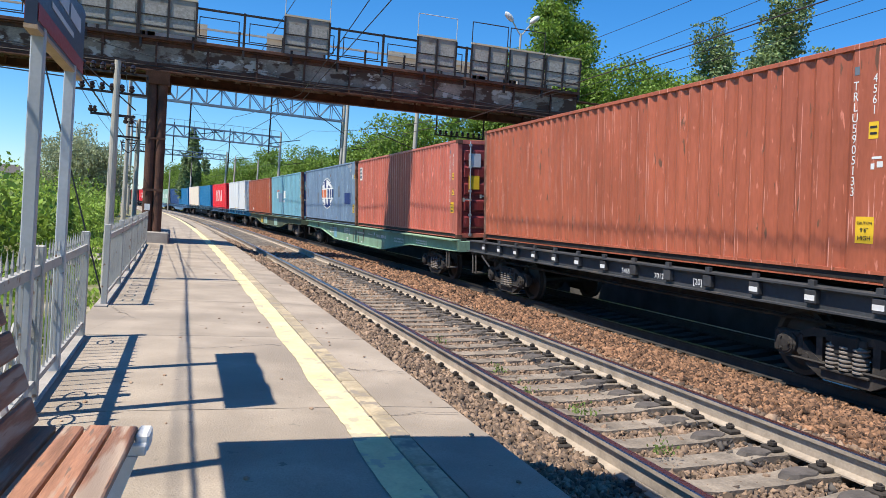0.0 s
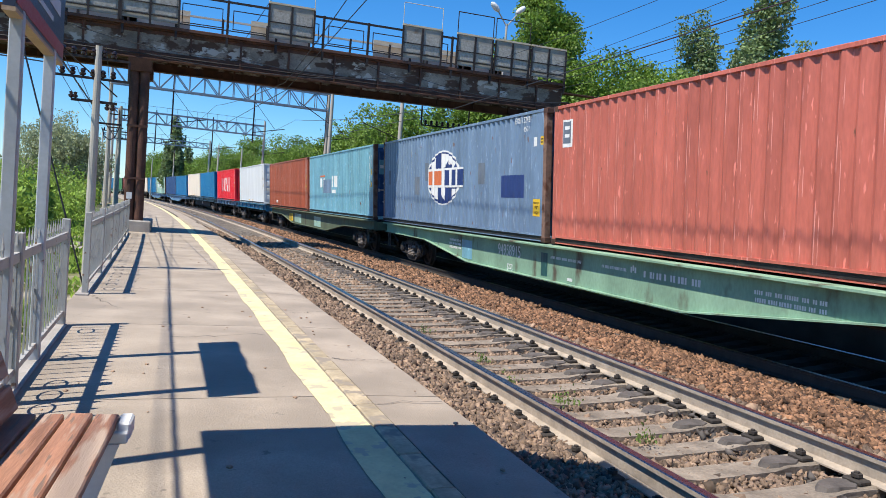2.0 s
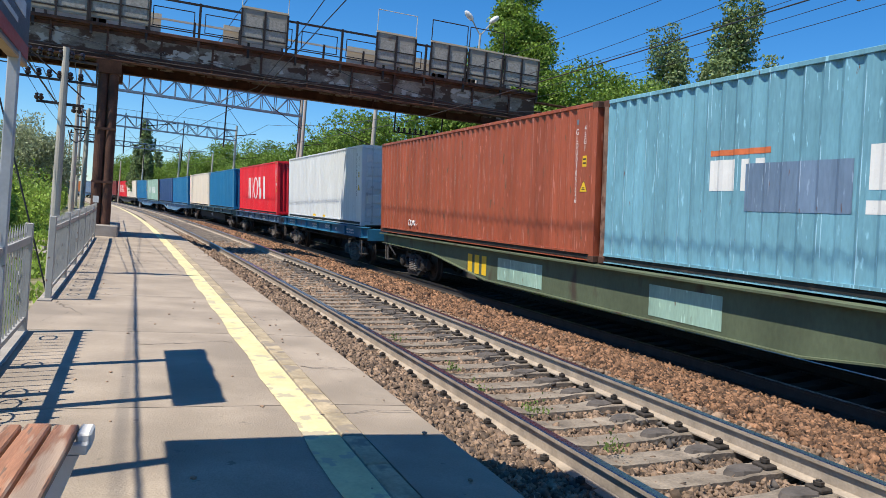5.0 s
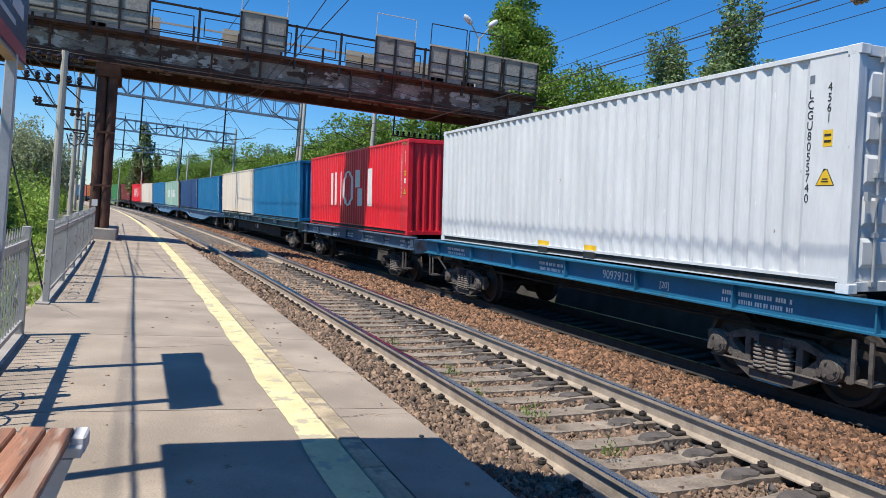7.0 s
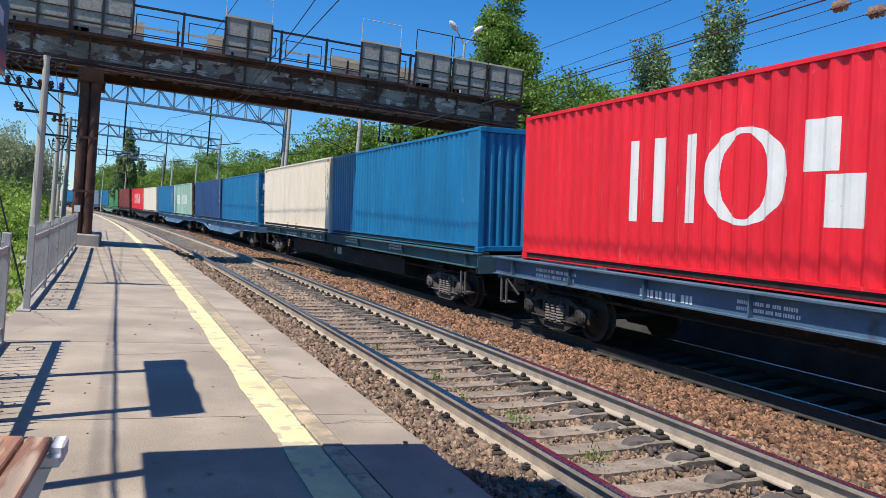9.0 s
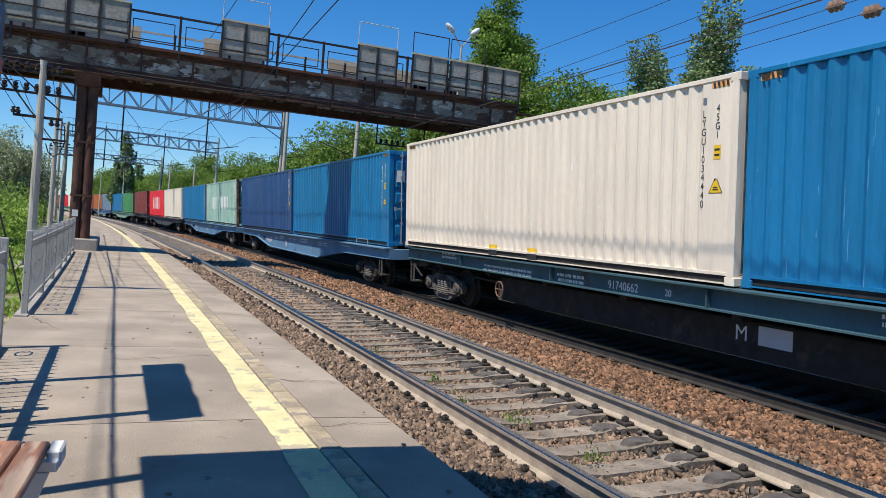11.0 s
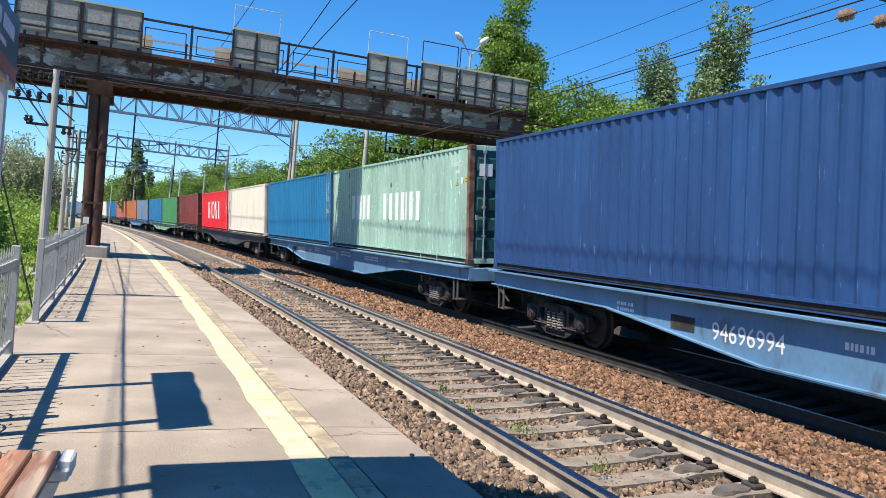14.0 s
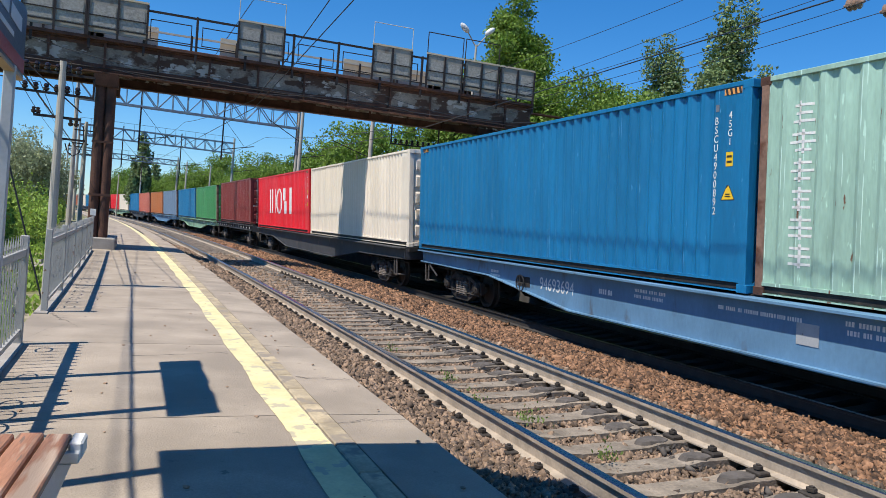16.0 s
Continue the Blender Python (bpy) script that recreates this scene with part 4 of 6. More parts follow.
    c2 = [at(s, o, z) for s, o, z in ((-12, 0.0, 7.6), (12, -0.15, 6.55), (24.0, -0.2, 5.2), (51.5, 0.1, 7.4), (75.5, -0.1, 7.4), (112, 0.1, 7.4))]
    cable("contact_wire", c1, 0.012, "dark contact wire above the near track")
    cable("carrying_wire", c2, 0.012, "dark carrying wire above the near track", sag=0.12)
    c1 = [at(s, 5.45, z) for s, z in ((-12, 5.5), (24.5, 5.0), (51.5, 5.45), (75.5, 5.5), (112, 5.5))]
    c2 = [at(s, 5.45, z) for s, z in ((24.5, 5.2), (51.5, 7.1), (75.5, 7.0), (112, 7.0))]
    cable("contact_wire", c1, 0.012, "dark contact wire above the far track")
    cable("carrying_wire", c2, 0.012, "dark carrying wire above the far track", sag=0.2)
    for o, za, zb in ((7.3, 7.2, 7.0), (8.2, 7.15, 6.5), (8.5, 6.4, 6.15), (8.5, 6.1, 5.85), (8.8, 6.9, 6.6)):
        cable("feeder_wire", [at(-14, o, za), at(9, o, za), at(24.3, o - 0.2, zb)], 0.007, "dark feeder wire tied to the footbridge", sag=0.12)
    for s, o, z in ((9.75, 8.5, 6.39), (9.0, 8.5, 6.098)):
        prof = [(0.03, -0.22), (0.035, -0.14), (0.12, -0.11), (0.06, -0.06), (0.125, -0.01), (0.06, 0.04), (0.12, 0.09), (0.03, 0.14), (0.03, 0.2)]
        tagged(part("line_insulator", lathe(bmesh.new(), prof, 12), M["insulator_brown"], m=on_line(s, o, z) @ pose(0, 0, 0, 90)),
               "brown porcelain insulator on a feeder wire", "insulator")
    for z, dx in ((3.25, -0.6), (3.25, -0.3), (3.62, -0.6), (3.62, 0.1)):
        cable("telegraph_wire", [(-1.17 + dx, 12.85, z), (-14 + dx, 6, z + 0.3)], 0.006, "thin dark telegraph wire beside the fence", sag=0.25)
        cable("telegraph_wire", [(-1.17 + dx, 12.85, z), (-3.6 + dx, 51, z + 2.0)], 0.006, "thin dark telegraph wire beside the fence", sag=0.3)
    cable("power_cable", [at(51.5, 0.1, 9.1), at(24, 0.0, 9.2), at(-18, 0.0, 9.2)], 0.015, "thick bundled power cable high over the near track")
    cable("power_cable", [(-1.58, -9, 3.34), (-1.70, 12.85, 3.34), (-2.6, 40, 3.75)], 0.016, "thick bundled power cable above the platform fence", twist=0.006)
    cable("power_cable", [(-3.9, 51.5, 7.9), (-4.02, 3, 7.55), (-4.0, -18, 7.6)], 0.010, "thin dark power cable above the verge")
    for xa, za, xb, zb_, sg in ((-3.2, 6.1, 2.1, 5.75, 0.22), (2.1, 5.75, 7.6, 6.05, 0.3), (5.5, 6.3, 9.8, 5.6, 0.25), (7.6, 6.0, 13.6, 5.9, 0.28), (-0.9, 5.5, 5.2, 5.6, 0.16)):
        cable("bridge_cable", [(xa, BY - 0.14, za), (xb, BY - 0.14, zb_)], 0.011, "dark cable slung along the bridge girder", sag=sg)
    cable("guy_wire", [(-1.9, 10.5, 3.4), (-1.0, 10.6, 0.1)], 0.012, "dark guy wire beside the sign")


# ---- plants ----
def crown_points(kind, h, r, n):
    """Clumps of leaves with gaps and an uneven outline."""
    clumps = []
    k = {"poplar": 54, "cone": 170, "tree": 130}.get(kind, 80)
    while len(clumps) < k:
        p = RNG.uniform(-1, 1, 3)
        if np.linalg.norm(p) > 1 or (np.linalg.norm(p) < 0.45 and RNG.random() < 0.7):
            continue
        clumps.append(p)
    c = np.array(clumps)
    c *= (1 + 0.25 * RNG.normal(size=(len(c), 1)) * 0.6)
    if kind == "poplar":
        c = c * np.array((r, r, h * 0.44)) + np.array((0, 0, h * 0.56))
        c[:, :2] *= np.clip(1.15 - np.abs(c[:, 2:3] / h - 0.45) * 1.1, 0.25, 1) * RNG.uniform(0.55, 1.5, (len(c), 1))
    elif kind == "cone":
        c = c * np.array((r, r, h * 0.44)) + np.array((0, 0, h * 0.55))
        c[:, :2] *= np.clip(1.5 - 1.15 * c[:, 2:3] / h, 0.18, 1) * RNG.uniform(0.7, 1.25, (len(c), 1))
    elif kind == "shrub":
        c = c * np.array((r, r, h * 0.5)) + np.array((0, 0, h * 0.5))
    else:
        c = c * np.array((r, r, h * 0.40)) + np.array((0, 0, h * 0.60))
    idx = RNG.integers(0, len(c), n)
    if kind == "poplar":
        spread = np.clip(RNG.normal(size=(n, 3)), -1.5, 1.5)
        return c[idx] + spread * np.array((0.14, 0.14, 0.40)) * r, c
    return c[idx] + np.clip(RNG.normal(size=(n, 3)), -1.6, 1.6) * r * (0.12 if kind == "cone" else 0.15) * np.array((1, 1, 0.8)), c


def make_tree(kind, h, r, leaf, n, size, label, category="tree", droop=0.0):
    pts, clumps = crown_points(kind, h, r, n)
    t = empty("tree" if kind != "shrub" else "shrub", label, category, "trees beyond the tracks")
    bm = bmesh.new()
    tr = 0.018 * h + 0.05
    rod(bm, (0, 0, -0.6), (0.02 * h, 0, h * 0.3), tr, 9, tr * 0.75)
    rod(bm, (0.02 * h, 0, h * 0.3), (0, 0.02 * h, h * 0.85), tr * 0.75, 8, tr * 0.2)
    for c in clumps[:14]:
        z = max(h * 0.12, min(h * 0.8, c[2] - 0.5 * np.hypot(c[0], c[1])))
        rod(bm, (0.01 * h, 0.01 * h, z), tuple(c), tr * 0.3, 5, 0.02)
    part("trunk", bm, M["bark"], t)
    part("crown", leaves_mesh("crown", pts, size, M[leaf], droop), None, t)
    return t


def build_plants():
    ash = [make_tree("tree", 10, 3.4, "leaf", 30000, 0.19, "leafy green roadside tree in full summer leaf"),
           make_tree("tree", 9, 3.8, "leaf", 30000, 0.19, "broad green tree with an uneven crown")]
    far_ash = [make_tree("tree", 10, 3.4, "leaf", 12000, 0.27, "leafy green tree in the wood beyond the curve"),
               make_tree("tree", 9, 3.8, "leaf", 12000, 0.27, "broad green tree in the wood beyond the curve")]
    tall = make_tree("cone", 17.5, 4.3, "leaf", 75000, 0.23, "tall leafy green tree behind the footbridge")
    pop = [make_tree("poplar", 19, 2.8, "leaf_dark", 21000, 0.30, "slender tall poplar with dark leaves"),
           make_tree("poplar", 14, 1.9, "leaf_dark", 7000, 0.5, "dark far poplar beside the railway")]
    willow = make_tree("tree", 7.6, 3.9, "leaf_silver", 22000, 0.24, "silvery drooping willow behind the verge", droop=1.2)
    shrub = make_tree("shrub", 4.2, 2.9, "leaf", 5500, 0.3, "dense green shrub on the bank", "shrub")

    def put(ob, x, y, z, sc=1.0, rz=0.0):
        m = pose(x, y, z, 0, 0, rz)
        c = copy_thing(ob, m)
        c.scale = (sc, sc, sc * random.uniform(0.93, 1.07))
        return c

    # first ones stand where they were made, moved to their places
    def place(ob, x, y, z, sc=1.0, rz=0.0):
        ob.matrix_basis = pose(x, y, z, 0, 0, rz)
        ob.scale = (sc, sc, sc)

    place(tall, 20.8, 40.5, 0.3, 0.90)
    put(tall, 24.6, 46, 0.3, 0.90, 130)
    put(tall, 18.6, 45, 0.3, 0.56, 220)
    place(pop[0], 39.3, 48.9, 0.5, 0.95)
    put(pop[0], 45.9, 49.0, 0.5, 1.25, 90)
    place(pop[1], 0.3, 135, -0.5, 1.05)
    place(willow, -8.2, 66, -0.3, 0.84)
    place(far_ash[0], 20.5, 62, 0.2, 0.95)
    place(far_ash[1], 17.0, 72, 0.2, 1.0)
    place(ash[0], 23.8, 36.0, 0.3, 1.08)
    place(ash[1], 27.5, 39.0, 0.4, 1.15)
    place(shrub, 17.5, 31, 0.0, 1.0)
    for x, y, sc in ((30.5, 41, 1.05), (33.5, 43, 1.0), (26, 33, 0.85), (20.8, 33.5, 0.75)):
        put(random.choice(ash), x, y, 0.4, sc, random.uniform(0, 360))
    # wood along the far side of the curve
    for i in range(46):
        s = 44 + i * 4.3 + random.uniform(-1.5, 1.5)
        o = 12.5 + random.uniform(0, 5) + (2 if i % 3 else 7)
        p = at(s, o, 0.2)
        put(random.choice(far_ash), p.x, p.y, -0.2, random.uniform(0.75, 1.0) + 0.0012 * s, random.uniform(0, 360))
    for i in range(34):
        s = 24 + i * 5.0 + random.uniform(-1.5, 1.5)
        p = at(s, 11.8 + random.uniform(0, 3.0), -0.5)
        put(shrub, p.x, p.y, p.z, random.uniform(0.65, 1.0), random.uniform(0, 360))
    for i in range(16):
        p = at(150 + i * 9, -10 - i * 1.5 + random.uniform(-5, 5), -0.6)
        put(random.choice(far_ash), p.x, p.y, p.z, random.uniform(0.45, 0.8), random.uniform(0, 360))
    # thicket and weeds behind the fence, as one mass
    n = 110000
    s = 14 + 95 * RNG.random(n) ** 1.7
    o = -7.0 - 40 * RNG.random(n) ** 1.6
    hmax = 1.7 + 0.8 * np.sin(o * 0.9 + s * 0.23) * np.sin(s * 0.31) + 0.4 * RNG.normal(size=n)
    hmax *= np.clip((-o - 5.6) / 2.2, 0.2, 1.0)
    z = -0.1 + np.clip(hmax, 0.2, 3) * RNG.random(n) ** 0.6
    a = s / R1
    c = np.stack([X1 - R1 + (R1 + o) * np.cos(a), (R1 + o) * np.sin(a), z], 1)
    tagged(new("thicket", leaves_mesh("thicket", c, 0.17, M["grass"], -0.8)), "dense green shrubs and tall weeds behind the fence", "shrubs", kind="stuff")
    n = 26000
    s, o = 4 + 40 * RNG.random(n) ** 1.5, -4.75 - 2.4 * RNG.random(n)
    clump = np.sin(s * 2.1 + o * 3) + np.sin(s * 0.9 - o * 5)
    keep = clump > -0.2
    s, o = s[keep], o[keep]
    z = -0.04 + 0.22 * RNG.random(len(s)) ** 2
    a = s / R1
    c = np.stack([X1 - R1 + (R1 + o) * np.cos(a), (R1 + o) * np.sin(a), z], 1)
    tagged(new("grass", leaves_mesh("grass", c, 0.10, M["grass"], -2.5)), "patchy green grass behind the platform", "grass", kind="stuff")
    c = []
    for s, o, k, w in ((5.55, -0.35, 90, 0.06), (4.45, -0.30, 70, 0.05), (7.2, -0.4, 60, 0.05), (9.0, -0.45, 40, 0.05), (6.3, -0.5, 30, 0.04)):
        for _ in range(k):
            p = at(s + random.gauss(0, w), o + random.gauss(0, w), -0.16 + abs(random.gauss(0, 0.05)))
            c.append(p)
    tagged(new("weeds", leaves_mesh("weeds", np.array(c), 0.032, M["weed"], -2.0)), "small green weeds between the sleepers", "weeds", kind="stuff")


def build_far():
    for x, y, w, d, h, rz in ((-52, 210, 22, 10, 6.5, 12), (-84, 260, 30, 12, 9, -8)):
        b = empty("house", "pale far house with a dark roof beyond the shrubs", "house", m=pose(x, y, -0.9, 0, 0, rz))
        part("wall", boxed(-w / 2, w / 2, -d / 2, d / 2, 0, h), M["wall"], b)
        part("roof", prism(bmesh.new(), [(-d / 2 - 0.5, h), (d / 2 + 0.5, h), (0, h + 2.2)], -w / 2 - 0.5, w / 2 + 0.5), M["roof"], b)
        for i in range(5):
            part("window", boxed(-w / 2 + w * (i + 0.7) / 6, -w / 2 + w * (i + 1.1) / 6, -d / 2 - 0.03, -d / 2 - 0.004, 1.6, 3.2), M["ink"], b)
    # assumed platform closes the view under the train; its shade is in its colour
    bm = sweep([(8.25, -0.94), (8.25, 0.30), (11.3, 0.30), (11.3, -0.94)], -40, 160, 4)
    tagged(part("far_platform", bm, M["concrete_shade"]), "low platform on the far side of the railway, shade put into its colour", "platform", kind="structure")
    f = empty("far_fence", "pale lattice fence on the far platform", "fence", m=pose(0, 0, 0.3))
    for z in (0.12, 0.86):
        part("rail", sweep([(-0.02, z), (0.02, z), (0.02, z + 0.05), (-0.02, z + 0.05)], 4, 60, 2, True, 10.9), M["fence"], f)
    slat = mesh_of("slat", boxed(-0.012, 0.012, -0.02, 0.02, -0.02, 1.05), M["fence"])
    for i in range(220):
        part("slat", slat, None, f, m=on_line(4 + i * 0.25, 10.9, 0.0) @ pose(0, 0, 0, 32 if i % 2 else -32))


# ---- containers ----
CW, CL, CH = 1.219, 12.192, 2.896
FLAT = 0.62          # plain stretch of wall at the near end, where the markings stand
WAVE = ((0.0, 0.0), (0.072, 0.0), (0.140, 0.038), (0.210, 0.038), (0.278, 0.0))


def wall_profile():
    pts = [(0.10, 0.0)]
    y = FLAT
    while y + 0.278 < CL - 0.12:
        pts += [(y + a, d) for a, d in WAVE[:-1]]
        y += 0.278
    pts += [(y, 0.0), (CL - 0.10, 0.0)]
    return pts


PROFILE = wall_profile()
PY, PD = [p[0] for p in PROFILE], [p[1] for p in PROFILE]


def depth(y):
    return float(np.interp(y, PY, PD))


def corrugated(sign):
    bm = bmesh.new()
    lo = [bm.verts.new((sign * (CW - 0.012 - d), y, 0.15)) for y, d in PROFILE]
    hi = [bm.verts.new((sign * (CW - 0.012 - d), y, CH - 0.065)) for y, d in PROFILE]
    for i in range(len(lo) - 1):
        f = (lo[i], lo[i + 1], hi[i + 1], hi[i])
        bm.faces.new(f if sign > 0 else tuple(reversed(f)))
    return bm


def end_wall(y, sign):
    bm = bmesh.new()
    x, pts = -CW + 0.12, []
    while x < CW - 0.12 - 0.2:
        pts += [(x + a * 0.8, d * 1.2) for a, d in WAVE[:-1]]
        x += 0.222
    pts.append((CW - 0.12, 0))
    lo = [bm.verts.new((a, y - sign * (0.02 + d), 0.15)) for a, d in pts]
    hi = [bm.verts.new((a, y - sign * (0.02 + d), CH - 0.10)) for a, d in pts]
    for i in range(len(lo) - 1):
        f = (lo[i], lo[i + 1], hi[i + 1], hi[i])
        bm.faces.new(f if sign < 0 else tuple(reversed(f)))
    return bm


def casting():
    bm = boxed(-0.081, 0.081, -0.089, 0.089, -0.059, 0.059, 0.008)
    for x in (-0.0815, 0.0815):
        rod(bm, (x, 0, 0), (x * 1.012, 0, 0), 0.034, 8)
    return bm


def door_leaf():
    return boxed(-0.545, 0.545, 0.0, 0.03, 0.15, CH - 0.13)


def door_panel():
    """Pressed panel with sloping edges."""
    bm = bmesh.new()
    vs = [bm.verts.new(v) for v in ((-0.46, -0.001, 0), (0.46, -0.001, 0), (0.46, -0.001, 0.36), (-0.46, -0.001, 0.36),
                                    (-0.43, -0.032, 0.05), (0.43, -0.032, 0.05), (0.43, -0.032, 0.31), (-0.43, -0.032, 0.31))]
    for f in ((0, 1, 5, 4), (1, 2, 6, 5), (2, 3, 7, 6), (3, 0, 4, 7), (4, 5, 6, 7)):
        bm.faces.new([vs[j] for j in f])
    return bm


def lock_bar():
    bm = rod(bmesh.new(), (0, 0, 0.06), (0, 0, CH - 0.05), 0.019, 8)
    for z in (0.12, 0.7, 1.4, 2.1, CH - 0.16):
        box(bm, -0.045, 0.045, -0.02, 0.03, z - 0.03, z + 0.03)
    return bm


def lock_handle():
    bm = boxed(-0.20, 0.02, -0.05, -0.03, -0.02, 0.02)
    return box(bm, -0.24, -0.18, -0.06, -0.01, -0.06, 0.05)


def bottom_rail():
    """Channel with its hollow outward."""
    bm = boxed(-0.026, 0.03, 0.08, CL - 0.08, 0.118, 0.16)
    box(bm, 0.026, 0.036, 0.08, CL - 0.08, 0.018, 0.117)
    return box(bm, -0.029, 0.036, 0.08, CL - 0.08, 0.0, 0.017)


CACHE = {}


def shared(name, build, material):
    """Mesh of that build in that material, made once."""
    key = (name, material.name)
    if key not in CACHE:
        base = (name, None)
        if base not in CACHE:
            CACHE[base] = mesh_of(name, build())
        CACHE[key] = CACHE[base].copy()
        CACHE[key].materials.clear()
        CACHE[key].materials.append(material)
    return CACHE[key]


def skin(shapes, material, name, parent, label="", lift=0.003):
    """Paint that lies on the corrugated near wall. shapes: (y0, y1, low, high), where low and high may be functions of y."""
    if len(shapes) > 1 and name not in ("brand_ring", "character_shape", "triangle_mark"):
        return [skin([shape], material, name, parent, label, lift) for shape in shapes]
    bm = bmesh.new()
    for y0, y1, lo, hi in shapes:
        cuts = sorted({y0, y1, *[y for y in PY if y0 < y < y1], *np.arange(y0, y1, 0.05).tolist()})
        row = []
        for y in cuts:
            x = -(CW - 0.012 - depth(y)) - lift
            a = lo(y) if callable(lo) else lo
            b = hi(y) if callable(hi) else hi
            row.append((bm.verts.new((x, y, a)), bm.verts.new((x, y, b))))
        for p, q_ in zip(row, row[1:]):
            bm.faces.new((p[0], p[1], q_[1], q_[0]))
    return part(name, bm, material, parent, label)


def letters(body, size, material, parent, y, z, vertical=True, name="marking"):
    txt = "\n".join(body.replace(" ", "")) if vertical else body
    me = text_mesh(txt, size * 1.12, material, 0.84 if vertical else 1.0)
    x = -(CW - 0.012) - 0.004
    return part(name, me, None, parent, m=Matrix.Translation((x, y, z)) @ ON_SIDE @ Matrix.Diagonal((0.82, 1, 1, 1)))



def glyphs(words, y_right, z0, z1, width, gap, slant=0.0):
    """Bars of the size of letters: words are lists of relative widths, read towards -y."""
    out, y = [], y_right
    for w in reversed(words):
        for k in reversed(w):
            if k:
                out.append((y, y + width * k, z0, z1))
            y += width * (k or 0.6) + gap
    return out


def make_container(colour, label, doors=True, door_colour=None):
    c = empty("container", label, "shipping container", "containers on the train")
    p, dp = P[colour], P[door_colour or colour]
    part("side_wall", shared("side_wall", lambda: corrugated(-1), p), None, c)
    part("side_wall", shared("side_wall_far", lambda: corrugated(1), p), None, c)
    part("roof", shared("roof", lambda: boxed(-CW + 0.03, CW - 0.03, 0.05, CL - 0.05, CH - 0.06, CH - 0.03), p), None, c)
    part("floor", shared("floor", lambda: boxed(-CW + 0.03, CW - 0.03, 0.05, CL - 0.05, 0.05, 0.14), M["black_steel"]), None, c)
    top = shared("top_rail", lambda: boxed(-0.03, 0.03, 0.08, CL - 0.08, -0.066, 0, 0.006), p)
    low = shared("bottom_rail", bottom_rail, p)
    for s in (-1, 1):
        part("top_rail", top, None, c, m=pose(s * (CW - 0.031), 0, CH - 0.005))
        part("bottom_rail", low, None, c, m=pose(-CW + 0.03, 0, 0.02) if s < 0 else pose(CW - 0.03, CL, 0.02, 0, 0, 180))
    worn = colour in ("slate", "sky", "mint", "brick", "green")
    post = shared("corner_post", lambda: boxed(-0.075, 0.075, -0.065, 0.065, 0.1, CH - 0.1, 0.01), M["post_rust"] if worn else p)
    cast = shared("corner_casting", casting, M["rust"] if colour not in ("white", "red", "blue", "navy", "cream") else p)
    for x in (-1, 1):
        for y in (0.09, CL - 0.09):
            part("corner_post", post, None, c, m=pose(x * (CW - 0.076), y, 0))
            for z in (0.06, CH - 0.06):
                part("corner_casting", cast, None, c, m=pose(x * (CW - 0.081), y, z))
    part("end_wall", shared("end_wall_far", lambda: end_wall(CL, 1), p), None, c)
    hdr = shared("header", lambda: boxed(-CW + 0.15, CW - 0.15, 0.0, 0.1, -0.12, 0.0, 0.006), p)
    part("header", hdr, None, c, m=pose(0, 0.02, CH - 0.005))
    part("end_sill", hdr, None, c, m=pose(0, 0.02, 0.145))
    if doors:
        leaf = shared("door", door_leaf, dp)
        bar = shared("locking_bar", lock_bar, M["bar"])
        hnd = shared("handle", lock_handle, M["bar"])
        for x in (-0.548, 0.548):
            d = part("door", leaf, None, c, m=pose(x, 0.06, 0))
            for bx in (-0.27, 0.27):
                part("locking_bar", bar, None, d, "galvanised locking bar", m=pose(bx, -0.06, 0))
                part("handle", hnd, None, d, m=pose(bx, -0.06, 1.15 + 0.1 * (bx > 0)))
            for i in range(5):
                part("door_panel", shared("door_panel", door_panel, dp), None, d, m=pose(0, 0, 0.30 + i * 0.49))
    else:
        part("end_wall", shared("end_wall_near", lambda: end_wall(0.04, -1), p), None, c)
    return c


def warn(c, y, z, s=0.2):
    skin([(y - s / 2, y + s / 2, z, lambda v: z + s * 0.95 * (1 - abs(v - y) / (s / 2)) + 0.001)], M["label_yellow"], "warning_triangle", c, "yellow warning triangle")
    edge = lambda v: z + s * 0.95 * (1 - abs(v - y) / (s / 2))
    skin([(y - s / 2 - 0.012, y + s / 2 + 0.012, z - 0.012, lambda v: max(z - 0.012, edge(v) + 0.024))], M["ink"], "triangle_border", c, lift=0.0015)
    skin([(y - 0.05, y + 0.05, z + 0.035, z + 0.05), (y - 0.04, y + 0.04, z + 0.065, z + 0.08)], M["ink"], "triangle_mark", c, lift=0.006)


def label_box(c, y, z, w, h, material="label_yellow", name="label"):
    skin([(y - w / 2, y + w / 2, z, z + h)], M[material], name, c)
    if material == "label_yellow" and w < 0.2:
        for k in (0.25, 0.62):
            skin([(y - w * 0.36, y + w * 0.36, z + h * k, z + h * (k + 0.14))], M["ink"], "label_mark", c, lift=0.006)


def forklift_pockets(c):
    for y in (5.25, 6.9):
        part("fork_pocket", boxed(-CW - 0.001, -CW + 0.03, y - 0.18, y + 0.18, 0.03, 0.15), M["ink"], c)


def hazard(c, y0, y1):
    """Slanted black and orange stripes under the top rail."""
    z0, z1, n = CH - 0.165, CH - 0.08, 4
    skin([(y0, y1, z0, z1)], M["hazard"], "height_stripe", c, "orange and black height stripes")
    w = (y1 - y0) / n
    for i in range(n):
        bm = bmesh.new()
        x = -CW + 0.012 - 0.0065
        bm.faces.new([bm.verts.new((x, y, z)) for y, z in ((y0 + i * w, z0), (y0 + i * w + w * 0.25, z1), (y0 + i * w + w * 0.75, z1), (y0 + i * w + w * 0.5, z0))])
        part("black_stripe", bm, M["ink"], c)


